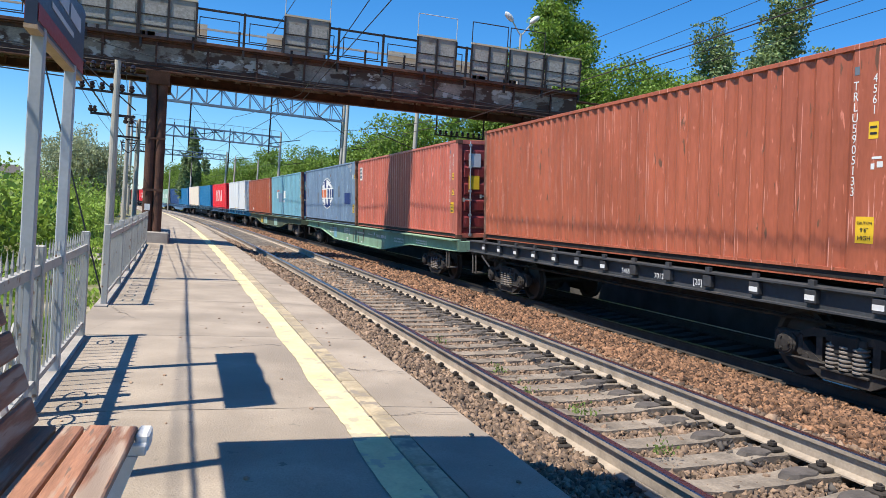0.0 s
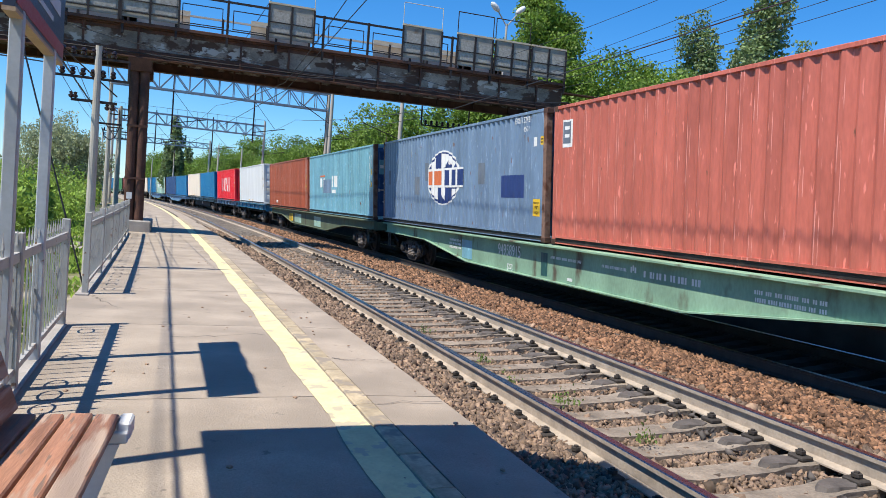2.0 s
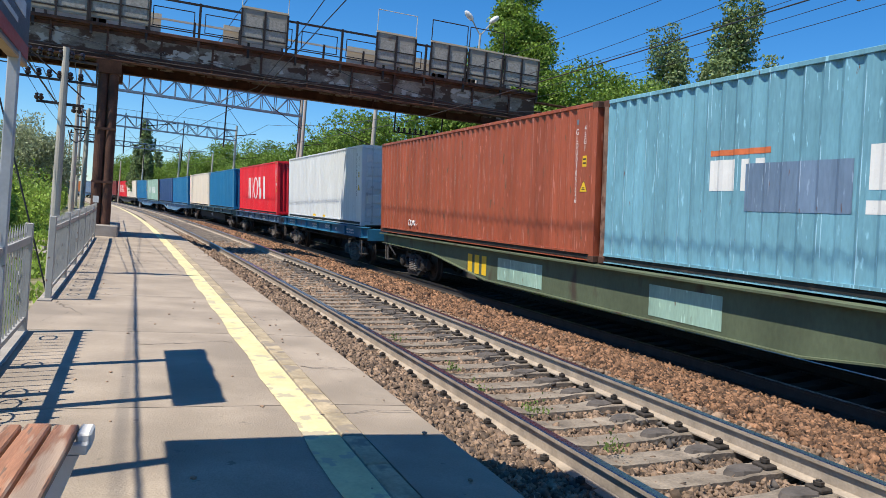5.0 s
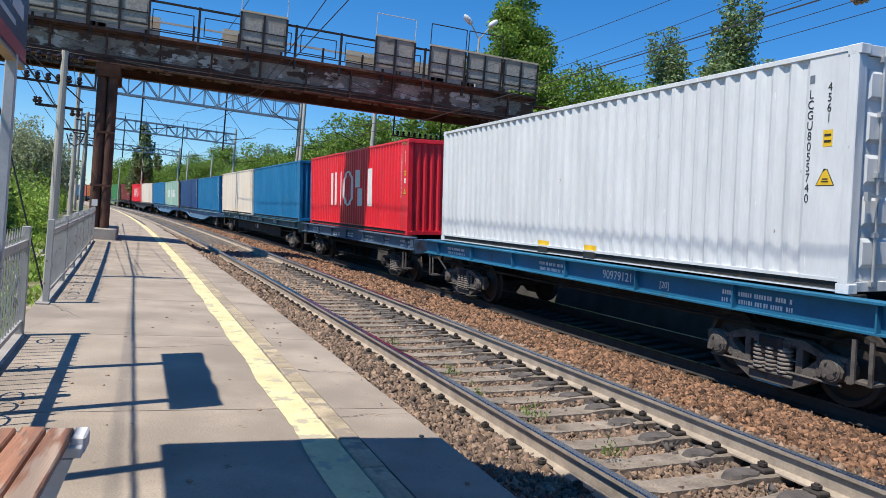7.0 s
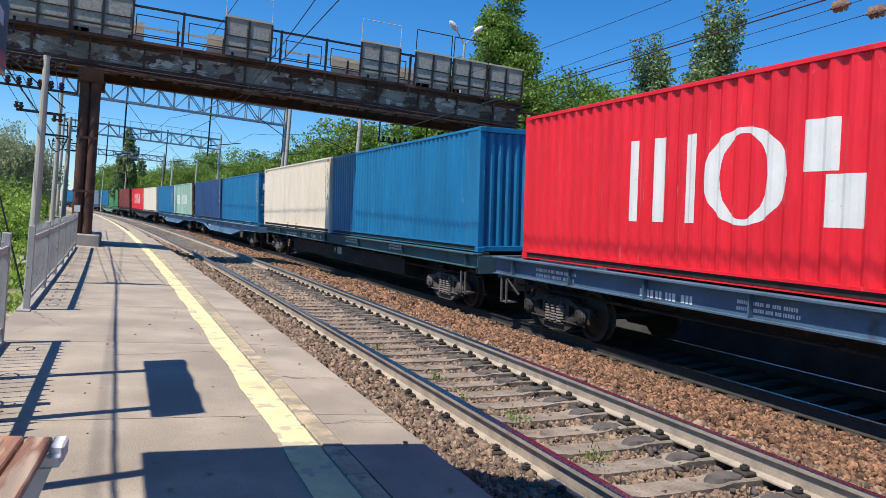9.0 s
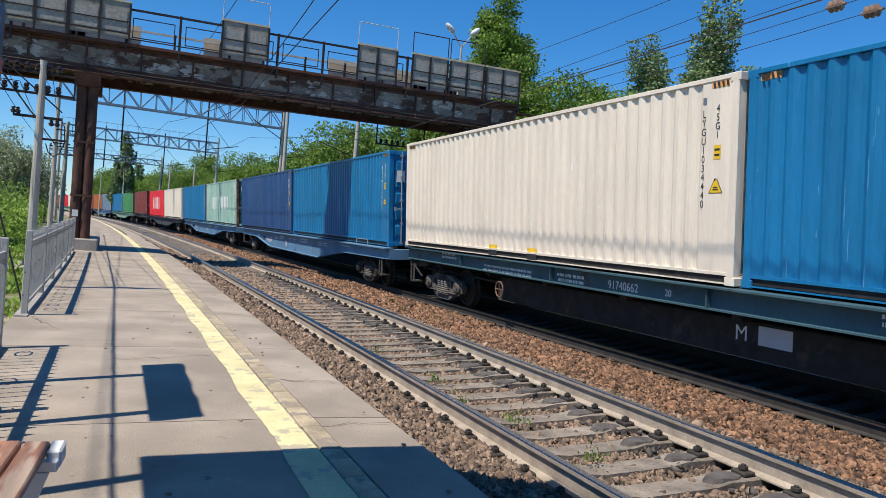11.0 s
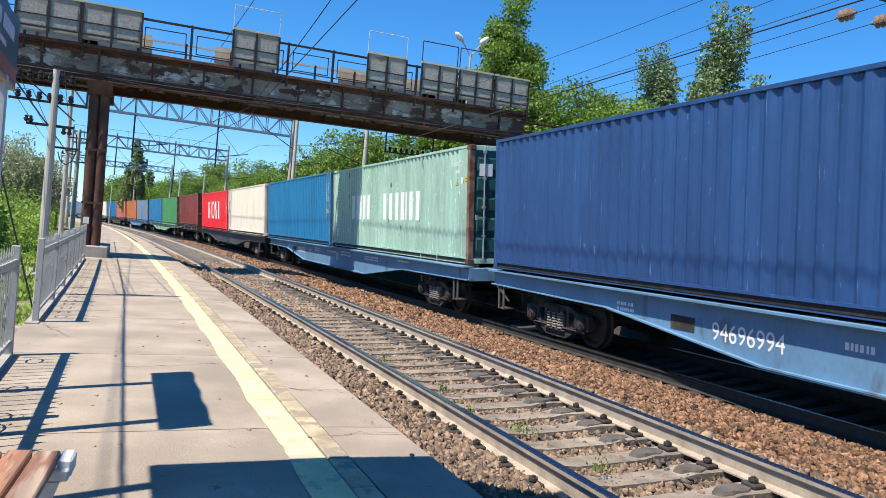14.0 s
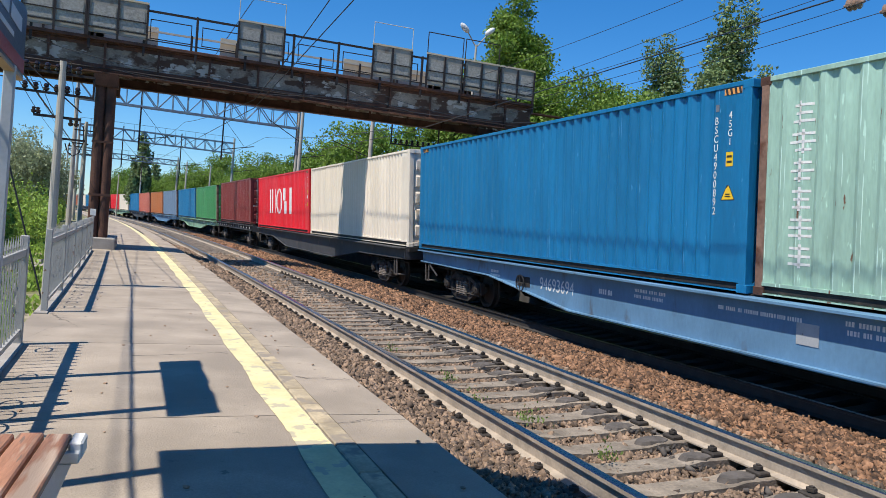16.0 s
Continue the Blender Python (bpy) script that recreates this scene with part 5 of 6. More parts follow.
def std_marks(c, code, size_code, ink="white", tri=1.42, cap=None, dy=0.0):
    letters(code, 0.135, M[ink], c, 0.65 + dy, 2.34)
    letters(size_code, 0.13, M[ink], c, 0.39 + dy, 2.40)
    label_box(c, 0.39 + dy, 1.74, 0.13, 0.20)
    skin([(0.61 + dy, 0.68 + dy, 2.52, 2.62)], M["patch_grey"], "data_plate", c, "small grey plate above the code")
    if tri:
        warn(c, 0.40 + dy, tri - 0.14, 0.23)
    if cap:
        label_box(c, 0.46, cap, 0.25, 0.32)
        for i, w in enumerate(("CAUTION", "9'6\"", "HIGH")):
            me = text_mesh(w, 0.046 if i == 0 else 0.075, M["ink"])
            part("marking", me, None, c, m=Matrix.Translation((-CW + 0.004, 0.46, cap + 0.23 - i * 0.095)) @ ON_SIDE)


TRAIN = []           # (thing, distance along the train at the start, height)


def load(c, u, z):
    TRAIN.append((c, u, z))
    return c


def build_containers(z80, zflat, zhigh):
    c = load(make_container("brick", "rust-red corrugated container on a black flat wagon"), 6.11, zflat)
    std_marks(c, "TRLU 590513 3", "4561", cap=0.50, tri=0)
    skin([(0.27, 0.40, 1.50, 1.53), (0.25, 0.33, 1.40, 1.47), (0.36, 0.41, 1.38, 1.45)], M["white"], "label_mark", c)
    c = load(make_container("rose", "faded red corrugated container on a green wagon", True, "maroon"), 20.05, z80)
    std_marks(c, "FSCU 692992 8", "45G1", cap=0.75)
    label_box(c, CL - 0.55, 2.02, 0.40, 0.56, "white", "label")
    skin([(CL - 0.70, CL - 0.40, 2.10, 2.54)], M["patch_grey"], "label_field", c, lift=0.006)
    for z in (2.22, 2.38):
        skin([(CL - 0.66, CL - 0.46, z, z + 0.07)], M["white"], "label_mark", c, lift=0.009)
    # door notices
    part("door_notice", boxed(-0.86, -0.48, 0.018, 0.024, 2.1, 2.5), M["sign_grey"], c)
    part("door_notice", boxed(-0.86, -0.52, 0.018, 0.024, 1.45, 1.85), M["label_yellow"], c)
    c = load(make_container("slate", "slate blue corrugated container with a white globe emblem", False), 32.40, z80)
    letters("EXU 132421", 0.17, M["white"], c, 1.12, 2.66, False)
    letters("45G1", 0.14, M["white"], c, 0.95, 2.46, False)
    label_box(c, 0.22, 2.12, 0.14, 0.18)
    label_box(c, 0.52, 2.10, 0.15, 0.2, "white")
    label_box(c, 0.42, 0.56, 0.32, 0.38)
    for i, w in enumerate(("CAUTION", "9'6\"", "HIGH")):
        part("marking", text_mesh(w, 0.058 if i == 0 else 0.09, M["ink"]), None, c, m=Matrix.Translation((-CW + 0.004, 0.42, 0.84 - i * 0.115)) @ ON_SIDE)
    yc, zc, ry, rz = 6.18, 1.50, 1.30, 0.80

    def oval(k, y0=-1.0, y1=1.0):
        edge = lambda v: rz * k * math.sqrt(max(0, 1 - ((v - yc) / (ry * k)) ** 2))
        return (yc + ry * k * y0, yc + ry * k * y1, lambda v: zc - edge(v), lambda v: zc + edge(v) + 0.001)

    skin([oval(1.0)], M["white"], "emblem", c, "round white and navy globe emblem")
    skin([oval(0.94)], M["navy"], "emblem_sea", c, lift=0.006)
    land = lambda v: zc + 0.36 + 0.10 * math.sin(v * 9.0) + 0.05 * math.sin(v * 23.0)
    top = oval(0.93)[3]
    low = oval(0.93)[2]
    for shape in ((yc - 0.95, yc + 0.1, land, lambda v: max(land(v), top(v) - 0.04)),
                  (yc + 0.55, yc + 1.0, lambda v: zc + 0.2, lambda v: max(zc + 0.2, top(v) - 0.06)),
                  (yc - 0.25, yc + 0.15, lambda v: zc - 0.66 + 1.1 * abs(v - yc + 0.1), zc - 0.25),
                  (yc + 0.45, yc + 1.0, lambda v: low(v) + 0.05, lambda v: max(low(v) + 0.05, zc - 0.28)),
                  (yc - 1.0, yc - 0.75, lambda v: low(v) + 0.03, lambda v: max(low(v) + 0.03, zc - 0.32))):
        skin([shape], M["white"], "emblem_land", c, lift=0.009)
    skin([(4.58, 7.42, 1.22, 1.78)], M["white"], "emblem_band", c, lift=0.012)
    for k in range(3):
        skin([(6.22 + k * 0.39, 6.54 + k * 0.39, 1.29, 1.71)], M["orange"], "brand_bar", c, lift=0.015)
    for k in range(3):
        skin([(4.66 + k * 0.48, 5.04 + k * 0.48, 1.28, 1.72)], M["navy"], "brand_bar", c, lift=0.015)
    for y, z, w, h, k in ((1.68, 0.96, 1.15, 0.53, "navy"), (3.42, 1.29, 0.45, 0.55, "patch_grey"), (7.58, 1.43, 0.38, 0.55, "patch_grey"), (8.44, 1.0, 0.46, 0.57, "patch_grey"), (11.5, 1.35, 0.3, 0.5, "patch_grey")):
        label_box(c, y, z, w, h, k, "repair_patch")
    c = load(make_container("sky", "light blue corrugated container with a patched white name", True, "navy"), 45.55, z80)
    std_marks(c, "NIDU 513655 2", "45G1")
    yb = 6.5
    skin(glyphs([[1.2, 0.4, 0.4]], yb + 2.0, 1.28, 1.72, 0.4, 0.1) + glyphs([[0.6, 0.8, 0.8]], yb - 0.6, 1.28, 1.80, 0.42, 0.08), M["white"], "brand_bar", c)
    skin([(yb + 1.9, yb + 3.0, 1.78, 1.86)], M["orange"], "brand_swash", c)
    skin([(yb + 0.7, yb + 2.35, 1.0, 1.65)], P["slate"], "repair_patch", c, lift=0.006)
    skin([(yb - 0.3, yb + 0.5, 1.0, 1.16)], M["white"], "brand_bar", c)
    part("door_plate", boxed(-1.02, -0.12, 0.012, 0.018, 1.75, 2.3), P["sky"], c)
    part("brand_bar", boxed(-0.98, -0.3, 0.008, 0.0115, 1.98, 2.1), M["white"], c)
    c = load(make_container("oxide", "oxide brown corrugated container on an olive wagon"), 57.80, z80)
    std_marks(c, "GLDU 070522 6", "45G1")
    bm = ring(bmesh.new(), (-CW + 0.004, 9.45, 0.40), 0.085, 0.012)
    ring(bm, (-CW + 0.004, 9.28, 0.38), 0.075, 0.012)
    for a, b in (((9.16, 0.47), (9.02, 0.32)), ((9.16, 0.33), (9.00, 0.46)), ((8.92, 0.33), (8.80, 0.38))):
        rod(bm, (-CW + 0.004, *a), (-CW + 0.004, *b), 0.012, 5)
    part("graffiti", bm, M["white"], c, "white scrawled loops")
    c = load(make_container("white", "clean white corrugated container on a blue wagon"), 71.90, zhigh)
    std_marks(c, "LCGU 805574 0", "4561", "ink")
    forklift_pockets(c)
    for y in (5.25, 6.9):
        label_box(c, y, 0.18, 0.4, 0.09)

    def most(u, z):
        c = load(make_container("red", "bright red corrugated container with a big white name", False), u, z)
        letters("LAMU 410156 0", 0.135, M["white"], c, 0.60, 2.40)
        letters("45G1", 0.13, M["white"], c, 0.30, 2.46)
        label_box(c, 0.30, 1.80, 0.14, 0.15)
        label_box(c, 0.30, 1.57, 0.14, 0.15, "white")
        warn(c, 0.31, 1.24, 0.22)
        hazard(c, 0.2, 0.55)
        h0, h1, mid = 0.84, 2.14, 1.49
        # four groups of big plain shapes
        for y0, y1 in ((3.55, 3.95), (7.28, 7.50), (7.92, 8.18), (8.60, 8.76)):
            skin([(y0, y1, h0, h1)], M["white"], "brand_shape", c)
        skin([(4.62, 5.12, h0, mid - 0.02)], M["white"], "brand_shape", c)
        skin([(4.98, 5.46, mid + 0.02, h1)], M["white"], "brand_shape", c)
        yc, outer, inner = 6.4, 0.72, 0.40
        rim = lambda v: 0.66 * math.sqrt(max(0, 1 - ((v - yc) / outer) ** 2))
        hole = lambda v: 0.58 * math.sqrt(max(0, 1 - ((v - yc) / inner) ** 2))
        skin([(yc - outer, yc + outer, lambda v: mid + hole(v), lambda v: mid + rim(v) + 0.001),
              (yc - outer, yc + outer, lambda v: mid - rim(v) - 0.001, lambda v: mid - hole(v))], M["white"], "brand_ring", c)
        return c

    most(86.47, zhigh)
    c = load(make_container("blue", "bright blue corrugated container beside a cream one", False), 100.51, zhigh)
    hazard(c, CL - 0.52, CL - 0.2)
    c = load(make_container("cream", "cream corrugated container on a teal wagon"), 112.75, zhigh)
    std_marks(c, "LYGU 103444 0", "45G1", "ink")
    hazard(c, 0.2, 0.52)
    hazard(c, CL - 0.52, CL - 0.2)
    forklift_pockets(c)
    for y in (5.25, 6.9):
        label_box(c, y, 0.18, 0.36, 0.08)

    def blue(u, code):
        c = load(make_container("blue", "bright blue corrugated container on a grey blue wagon"), u, z80)
        std_marks(c, code, "45G1")
        part("door_notice", boxed(-0.98, -0.72, 0.014, 0.022, 1.95, 2.3), M["white"], c)
        hazard(c, 0.2, 0.52)
        hazard(c, CL - 0.52, CL - 0.2)
        return c

    blue(126.10, "BSCU 490069 1")
    c = load(make_container("navy", "dark blue corrugated container on a grey blue wagon", True), 138.34, z80)
    std_marks(c, "MZWU 213989 2", "45G1", dy=-0.02)
    hazard(c, 0.2, 0.52)
    c = load(make_container("mint", "pale green corrugated container with large white name shapes", True, "bottle"), 151.68, z80)
    letters("CCLU 720024", 0.13, M["white"], c, 0.75, 2.42, False)
    letters("45G1", 0.12, M["white"], c, 0.7, 2.24, False)
    warn(c, 0.75, 1.95, 0.2)
    label_box(c, 0.45, 1.97, 0.12, 0.16, "white")
    label_box(c, 0.22, 1.97, 0.12, 0.16)
    z0, z1 = 1.05, 1.88
    bars = []
    for word, yy in (((1, 1, .35, 1, 1, 1, 1), 3.15), ((1, 1, .35, 1, 1), 7.55)):
        for k in word:
            w = 0.40 * k
            bars.append((yy + 0.04, yy + max(0.12, w - 0.08), z0, z1))
            yy += w + 0.11
    for a in bars:
        skin([a], M["white"], "brand_shape", c)
    strokes = random.Random(21)
    for i in range(6):
        z, mid = 0.42 + i * 0.36, 11.505 + strokes.uniform(-0.05, 0.05)
        rows_ = [(11.505 - w, 11.505 + w, z + h, z + h + 0.034) for h, w in zip((0.02, 0.12, 0.22), (strokes.uniform(0.12, 0.19) for _ in range(3)))]
        skin(rows_ + [(mid - 0.02, mid + 0.02, z - 0.01, z + 0.29)], M["white"], "character_shape", c)
    part("door_notice", boxed(-0.95, -0.6, 0.014, 0.022, 2.15, 2.45), M["white"], c)
    blue(163.92, "BSCU 490089 2")
    c = load(make_container("cream", "cream corrugated container behind the blue ones"), 176.75, z80)
    most(189.0, z80)
    load(make_container("maroon", "dark red corrugated container"), 203.3, zflat)
    u = 217.1
    for a, b in (("green", "blue"), ("slate", "rustorange"), ("rose", "blue"), ("cream", "red"), ("oxide", "slate"), ("blue", "cream"), ("brick", "rustorange"), ("green", "navy")):
        for k, colour in enumerate((a, b)):
            load(make_container(colour, "%s corrugated container far down the train" % P[colour].name.replace(" container paint", "")), u + 12.4 * k, z80)
        u += 25.65


# ---- wagons ----
def side_frame():
    o = [(-1.16, 0.55), (-0.78, 0.62), (-0.55, 0.42), (-0.30, 0.28), (0.30, 0.28), (0.55, 0.42), (0.78, 0.62), (1.16, 0.55),
         (1.16, 0.40), (1.10, 0.36), (0.76, 0.36), (0.60, 0.22), (0.36, 0.10), (-0.36, 0.10), (-0.60, 0.22), (-0.76, 0.36), (-1.10, 0.36), (-1.16, 0.40)]
    bm = prism(bmesh.new(), o, -0.07, 0.07)
    top = [(-0.95, 0.58), (-0.50, 0.74), (0.50, 0.74), (0.95, 0.58), (0.78, 0.56), (0.45, 0.64), (-0.45, 0.64), (-0.78, 0.56)]
    prism(bm, top, -0.07, 0.07)
    for y in (-0.42, 0.42):
        box(bm, -0.06, 0.06, y - 0.05, y + 0.05, 0.25, 0.68)
    # bolster end between the columns, spring plank lip and brake pull rod
    box(bm, -0.10, 0.06, -0.30, 0.30, 0.60, 0.70, 0.015)
    box(bm, -0.12, 0.10, -0.36, 0.36, 0.225, 0.262, 0.01)
    rod(bm, (-0.09, -1.05, 0.30), (-0.09, 1.05, 0.30), 0.018, 6)
    for y in (-0.62, 0.62):
        rod(bm, (-0.085, y, 0.34), (-0.06, y, 0.34), 0.05, 8)
    return bm


def axle_box():
    bm = lathe(bmesh.new(), [(0.15, -0.10), (0.17, -0.06), (0.17, 0.05), (0.12, 0.09), (0.05, 0.10)], 12, "X")
    box(bm, -0.09, 0.03, -0.20, 0.20, 0.10, 0.17, 0.012)
    for y in (-0.21, 0.21):
        box(bm, -0.09, 0.02, y - 0.035, y + 0.035, -0.14, 0.15, 0.01)
    ring(bm, (0.07, 0, 0), 0.135, 0.014, n=14)
    for a in range(3):
        t = a * 2.094
        rod(bm, (0.09, 0.09 * math.cos(t), 0.09 * math.sin(t)), (0.115, 0.09 * math.cos(t), 0.09 * math.sin(t)), 0.02, 6)
    return bm


def spring():
    prof = [(0.05, 0)]
    for k in range(6):
        prof += [(0.10, 0.01 + k * 0.055), (0.10, 0.03 + k * 0.055), (0.06, 0.042 + k * 0.055)]
    return lathe(bmesh.new(), prof + [(0.05, 0.34)], 10)


def wheelset():
    bm = rod(bmesh.new(), (-1.02, 0, 0), (1.02, 0, 0), 0.085, 10)
    for s in (-1, 1):
        prof = [(0.12, -0.07), (0.12, -0.05), (0.36, -0.02), (0.40, -0.065), (0.515, -0.065), (0.50, -0.035), (0.475, -0.025), (0.47, 0.07),
                (0.40, 0.07), (0.36, 0.015), (0.14, 0.05), (0.12, 0.07)]
        w = bmesh.new()
        lathe(w, [(r, s * h) for r, h in prof], 28, "X")
        # two pressed holes read the turning
        for k in range(2):
            a = k * math.pi
            rod(w, (s * 0.0, 0.25 * math.cos(a), 0.25 * math.sin(a)), (s * 0.05, 0.25 * math.cos(a), 0.25 * math.sin(a)), 0.04, 8)
        w.transform(Matrix.Translation((s * 0.785, 0, 0)))
        me = bpy.data.meshes.new("half")
        w.to_mesh(me)
        bm.from_mesh(me)
        w.free()
        bpy.data.meshes.remove(me)
    return bm


SPINNING = []


def add_bogie(wagon, y, spins, cast="bogie"):
    b = part("bogie", shared("bogie", lambda: box(boxed(-1.15, 1.15, -0.20, 0.20, 0.46, 0.72, 0.02), -0.25, 0.25, -0.25, 0.25, 0.6, 0.86), M["black_steel"]), None, wagon, "grimy four-wheel bogie", m=pose(0, y, 0))
    for s in (-1, 1):
        part("side_frame", shared("side_frame", side_frame, M[cast]), None, b, m=pose(s * 1.03, 0, 0))
        for dy in (-0.2, 0.0, 0.2):
            part("spring", shared("spring", spring, M["spring"]), None, b, m=pose(s * 1.075, dy, 0.27))
        for dy in (-0.925, 0.925):
            part("axle_box", shared("axle_box", axle_box, M[cast]), None, b, m=pose(s * 1.09, dy, 0.475, 0, 0, 0 if s > 0 else 180))
    for dy in (-0.925, 0.925):
        w = part("wheelset", shared("wheelset", wheelset, M["wheel"]), None, b, m=pose(0, dy, 0.475))
        if spins:
            SPINNING.append((w, dy))


def fish_belly(length):
    """Deep middle, shallow ends; the top flange stands out over the web."""
    def build():
        d = 6.4
        o = [(0, 1.25), (length, 1.25), (length, 0.97), (length - 4.4, 0.93), (length - d - 1.5, 0.54), (d + 1.5, 0.54), (4.4, 0.93), (0, 0.97)]
        bm = prism(bmesh.new(), o, -0.012, 0.012)
        box(bm, -0.18, 0.10, 0, length, 1.251, 1.285)
        lo = [(0, 0.97), (4.4, 0.93), (d + 1.5, 0.54), (length - d - 1.5, 0.54), (length - 4.4, 0.93), (length, 0.97)]
        prism(bm, lo + [(y, z - 0.025) for y, z in reversed(lo)], -0.09, 0.10)
        return bm
    return build


def straight_sill(length, z0, z1, pockets, rib):
    def build():
        bm = boxed(-0.012, 0.012, 0, length, z0, z1)
        box(bm, -0.14 if rib else -0.11, 0.10, 0, length, z1 + 0.001, z1 + 0.03)
        box(bm, -0.10, 0.06, 0, length, z0 - 0.025, z0 - 0.001)
        y = 0.5
        while y < length - 0.3:
            if rib:
                prism(bm, [(y - 0.012, z0), (y + 0.012, z0), (y + 0.012, z1), (y - 0.012, z1)], -0.095, -0.0125)
            else:
                box(bm, -0.10, -0.013, y - 0.09, y + 0.09, z0 + 0.06, z1 - 0.02, 0.01)
                box(bm, -0.085, -0.03, y - 0.05, y + 0.05, z1 + 0.031, z1 + 0.10)
            y += pockets
        return bm
    return build


def make_wagon(u0, u1, kind, colour, label, spins):
    inset = 0.33
    length = round(u1 - u0 - 2 * inset, 2)
    w = empty("container_wagon", label, "rail wagon", "wagons of the train")
    p = P[colour]
    key = "%s_%.2f" % (kind, length)
    deck = {"long": 1.306, "flat": 1.386}.get(kind, 1.406)
    x = 1.27
    if kind == "long":
        build = fish_belly(length)
    elif kind == "teal":
        build = straight_sill(length, 1.08, 1.36, 4.1, True)
    elif kind == "blue":
        build = straight_sill(length, 1.04, 1.36, 2.1, True)
    else:
        build = straight_sill(length, 1.03, 1.29, 0.98, False)
    me = shared("side_sill_" + key, build, p)
    for s in (-1, 1):
        part("side_sill", me, None, w, m=pose(s * x, inset, 0, 0, 0, 0) if s < 0 else pose(x, inset + length, 0, 0, 0, 180))
    part("centre_sill", shared("centre_sill_" + key, lambda: boxed(-0.3, 0.3, 0, length, 0.72 if kind != "teal" else 0.5, 1.16), M["black_steel"]), None, w, m=pose(0, inset, 0))
    if kind == "teal":
        part("load_sill", shared("load_sill_" + key, lambda: boxed(-1.02, 1.02, 5.2, length - 5.2, 0.42, 0.95, 0.02), M["black_steel"]), None, w, m=pose(0, inset, 0))
    for y in (0.0, length - 0.18):
        part("end_beam", shared("end_beam_" + kind, lambda: boxed(-1.25, 1.25, 0, 0.18, 0.92, deck - 0.07, 0.01), p), None, w, m=pose(0, inset + y, 0))
    cross = shared("cross_member", lambda: boxed(-1.24, 1.24, -0.09, 0.09, 0.95, 1.165), M["black_steel"])
    n = int(length // 2.4)
    for i in range(1, n):
        part("cross_member", cross, None, w, m=pose(0, inset + length * i / n, 0))
    pad = shared("container_pad_" + kind, lambda: boxed(-0.14, 0.14, -0.12, 0.12, 1.16, deck, 0.01), M["black_steel"])
    starts = [u for _, u, _ in TRAIN if u0 <= u < u1]
    for u in starts:
        for y in (0.1, CL - 0.1):
            for s in (-1, 1):
                part("container_pad", pad, None, w, m=pose(s * 1.06, u - u0 + y, 0))
    for y in (2.75 if kind == "long" else 2.45, u1 - u0 - (2.75 if kind == "long" else 2.45)):
        add_bogie(w, y, spins, "bogie_dusty" if kind == "teal" or colour == "w_azure" else "bogie")
    for y, s in ((inset, -1), (inset + length, 1)):
        bm = boxed(-0.1, 0.1, min(y, y + s * (inset - 0.01)), max(y, y + s * (inset - 0.01)), 0.90, 1.14, 0.02)
        c = part("coupler", bm, M["black_steel"], w)
        part("hose", rod(bmesh.new(), (-0.5, y, 0.8), (-0.35, y + s * 0.3, 0.45), 0.03, 6), M["wire"], c)
        part("step", boxed(-1.30, -1.05, y - s * 0.55 - 0.02, y - s * 0.55 + 0.25, 0.42, 0.45), M["bogie_dusty"], w)
        for dy in (0.0, 0.22):
            part("step_rod", boxed(-1.33, -1.301, y - s * 0.55 + dy - 0.02, y - s * 0.55 + dy + 0.03, 0.42, 0.93), M["bogie_dusty"], w)
    part("brake_pipe", shared("brake_pipe_" + key, lambda: rod(bmesh.new(), (-0.95, 0.4, 0.80), (-0.95, length - 0.4, 0.80), 0.03, 6), M["black_steel"]), None, w, m=pose(0, inset, 0))
    # white stencilled data along the side
    xs = -x - 0.016
    rnd = random.Random(int(u0 * 10))
    zs = {"long": (1.02, 1.13), "teal": (1.14, 1.26), "blue": (1.08, 1.26), "flat": (1.1, 1.16)}[kind]
    for i in range(22 if kind == "flat" else 0):
        y = inset + length * (i + 0.2 + 0.3 * rnd.random()) / 22
        z, wd, hgt = rnd.uniform(*zs), rnd.uniform(0.12, 0.55), rnd.choice((0.02, 0.03, 0.045))
        if kind == "flat":
            xs, z, wd, hgt = -x - 0.103, 1.13, 0.16, 0.07
            y = inset + 0.5 + 0.98 * (i // 1) - 0.08
            if y > length:
                break
            if i in (4, 5, 6):
                continue
        bm = bmesh.new()
        bm.faces.new([bm.verts.new((xs, y + a, z + b)) for a, b in ((0, 0), (0, hgt), (wd, hgt), (wd, 0))])
        part("data_bar", bm, M["white"], w, "white stencilled data")
    if kind in ("long", "teal", "blue") and not spins:
        for i in range(6):
            stencil(w, length * (i + 0.8) / 6, length * (i + 0.45) / 6, zs[1], 0.06, rnd, 2)
    if kind == "teal":
        wheel_ = ring(bmesh.new(), (-1.36, 5.0, 0.72), 0.17, 0.014)
        for a in range(4):
            t = a * math.pi / 2
            rod(wheel_, (-1.36, 5.0, 0.72), (-1.36, 5.0 + 0.17 * math.cos(t), 0.72 + 0.17 * math.sin(t)), 0.012, 5)
        part("brake_wheel", wheel_, M["post_rust"], w, "faded red hand brake wheel", m=pose(0, u1 - u0 - 11.07, 0))
    return w


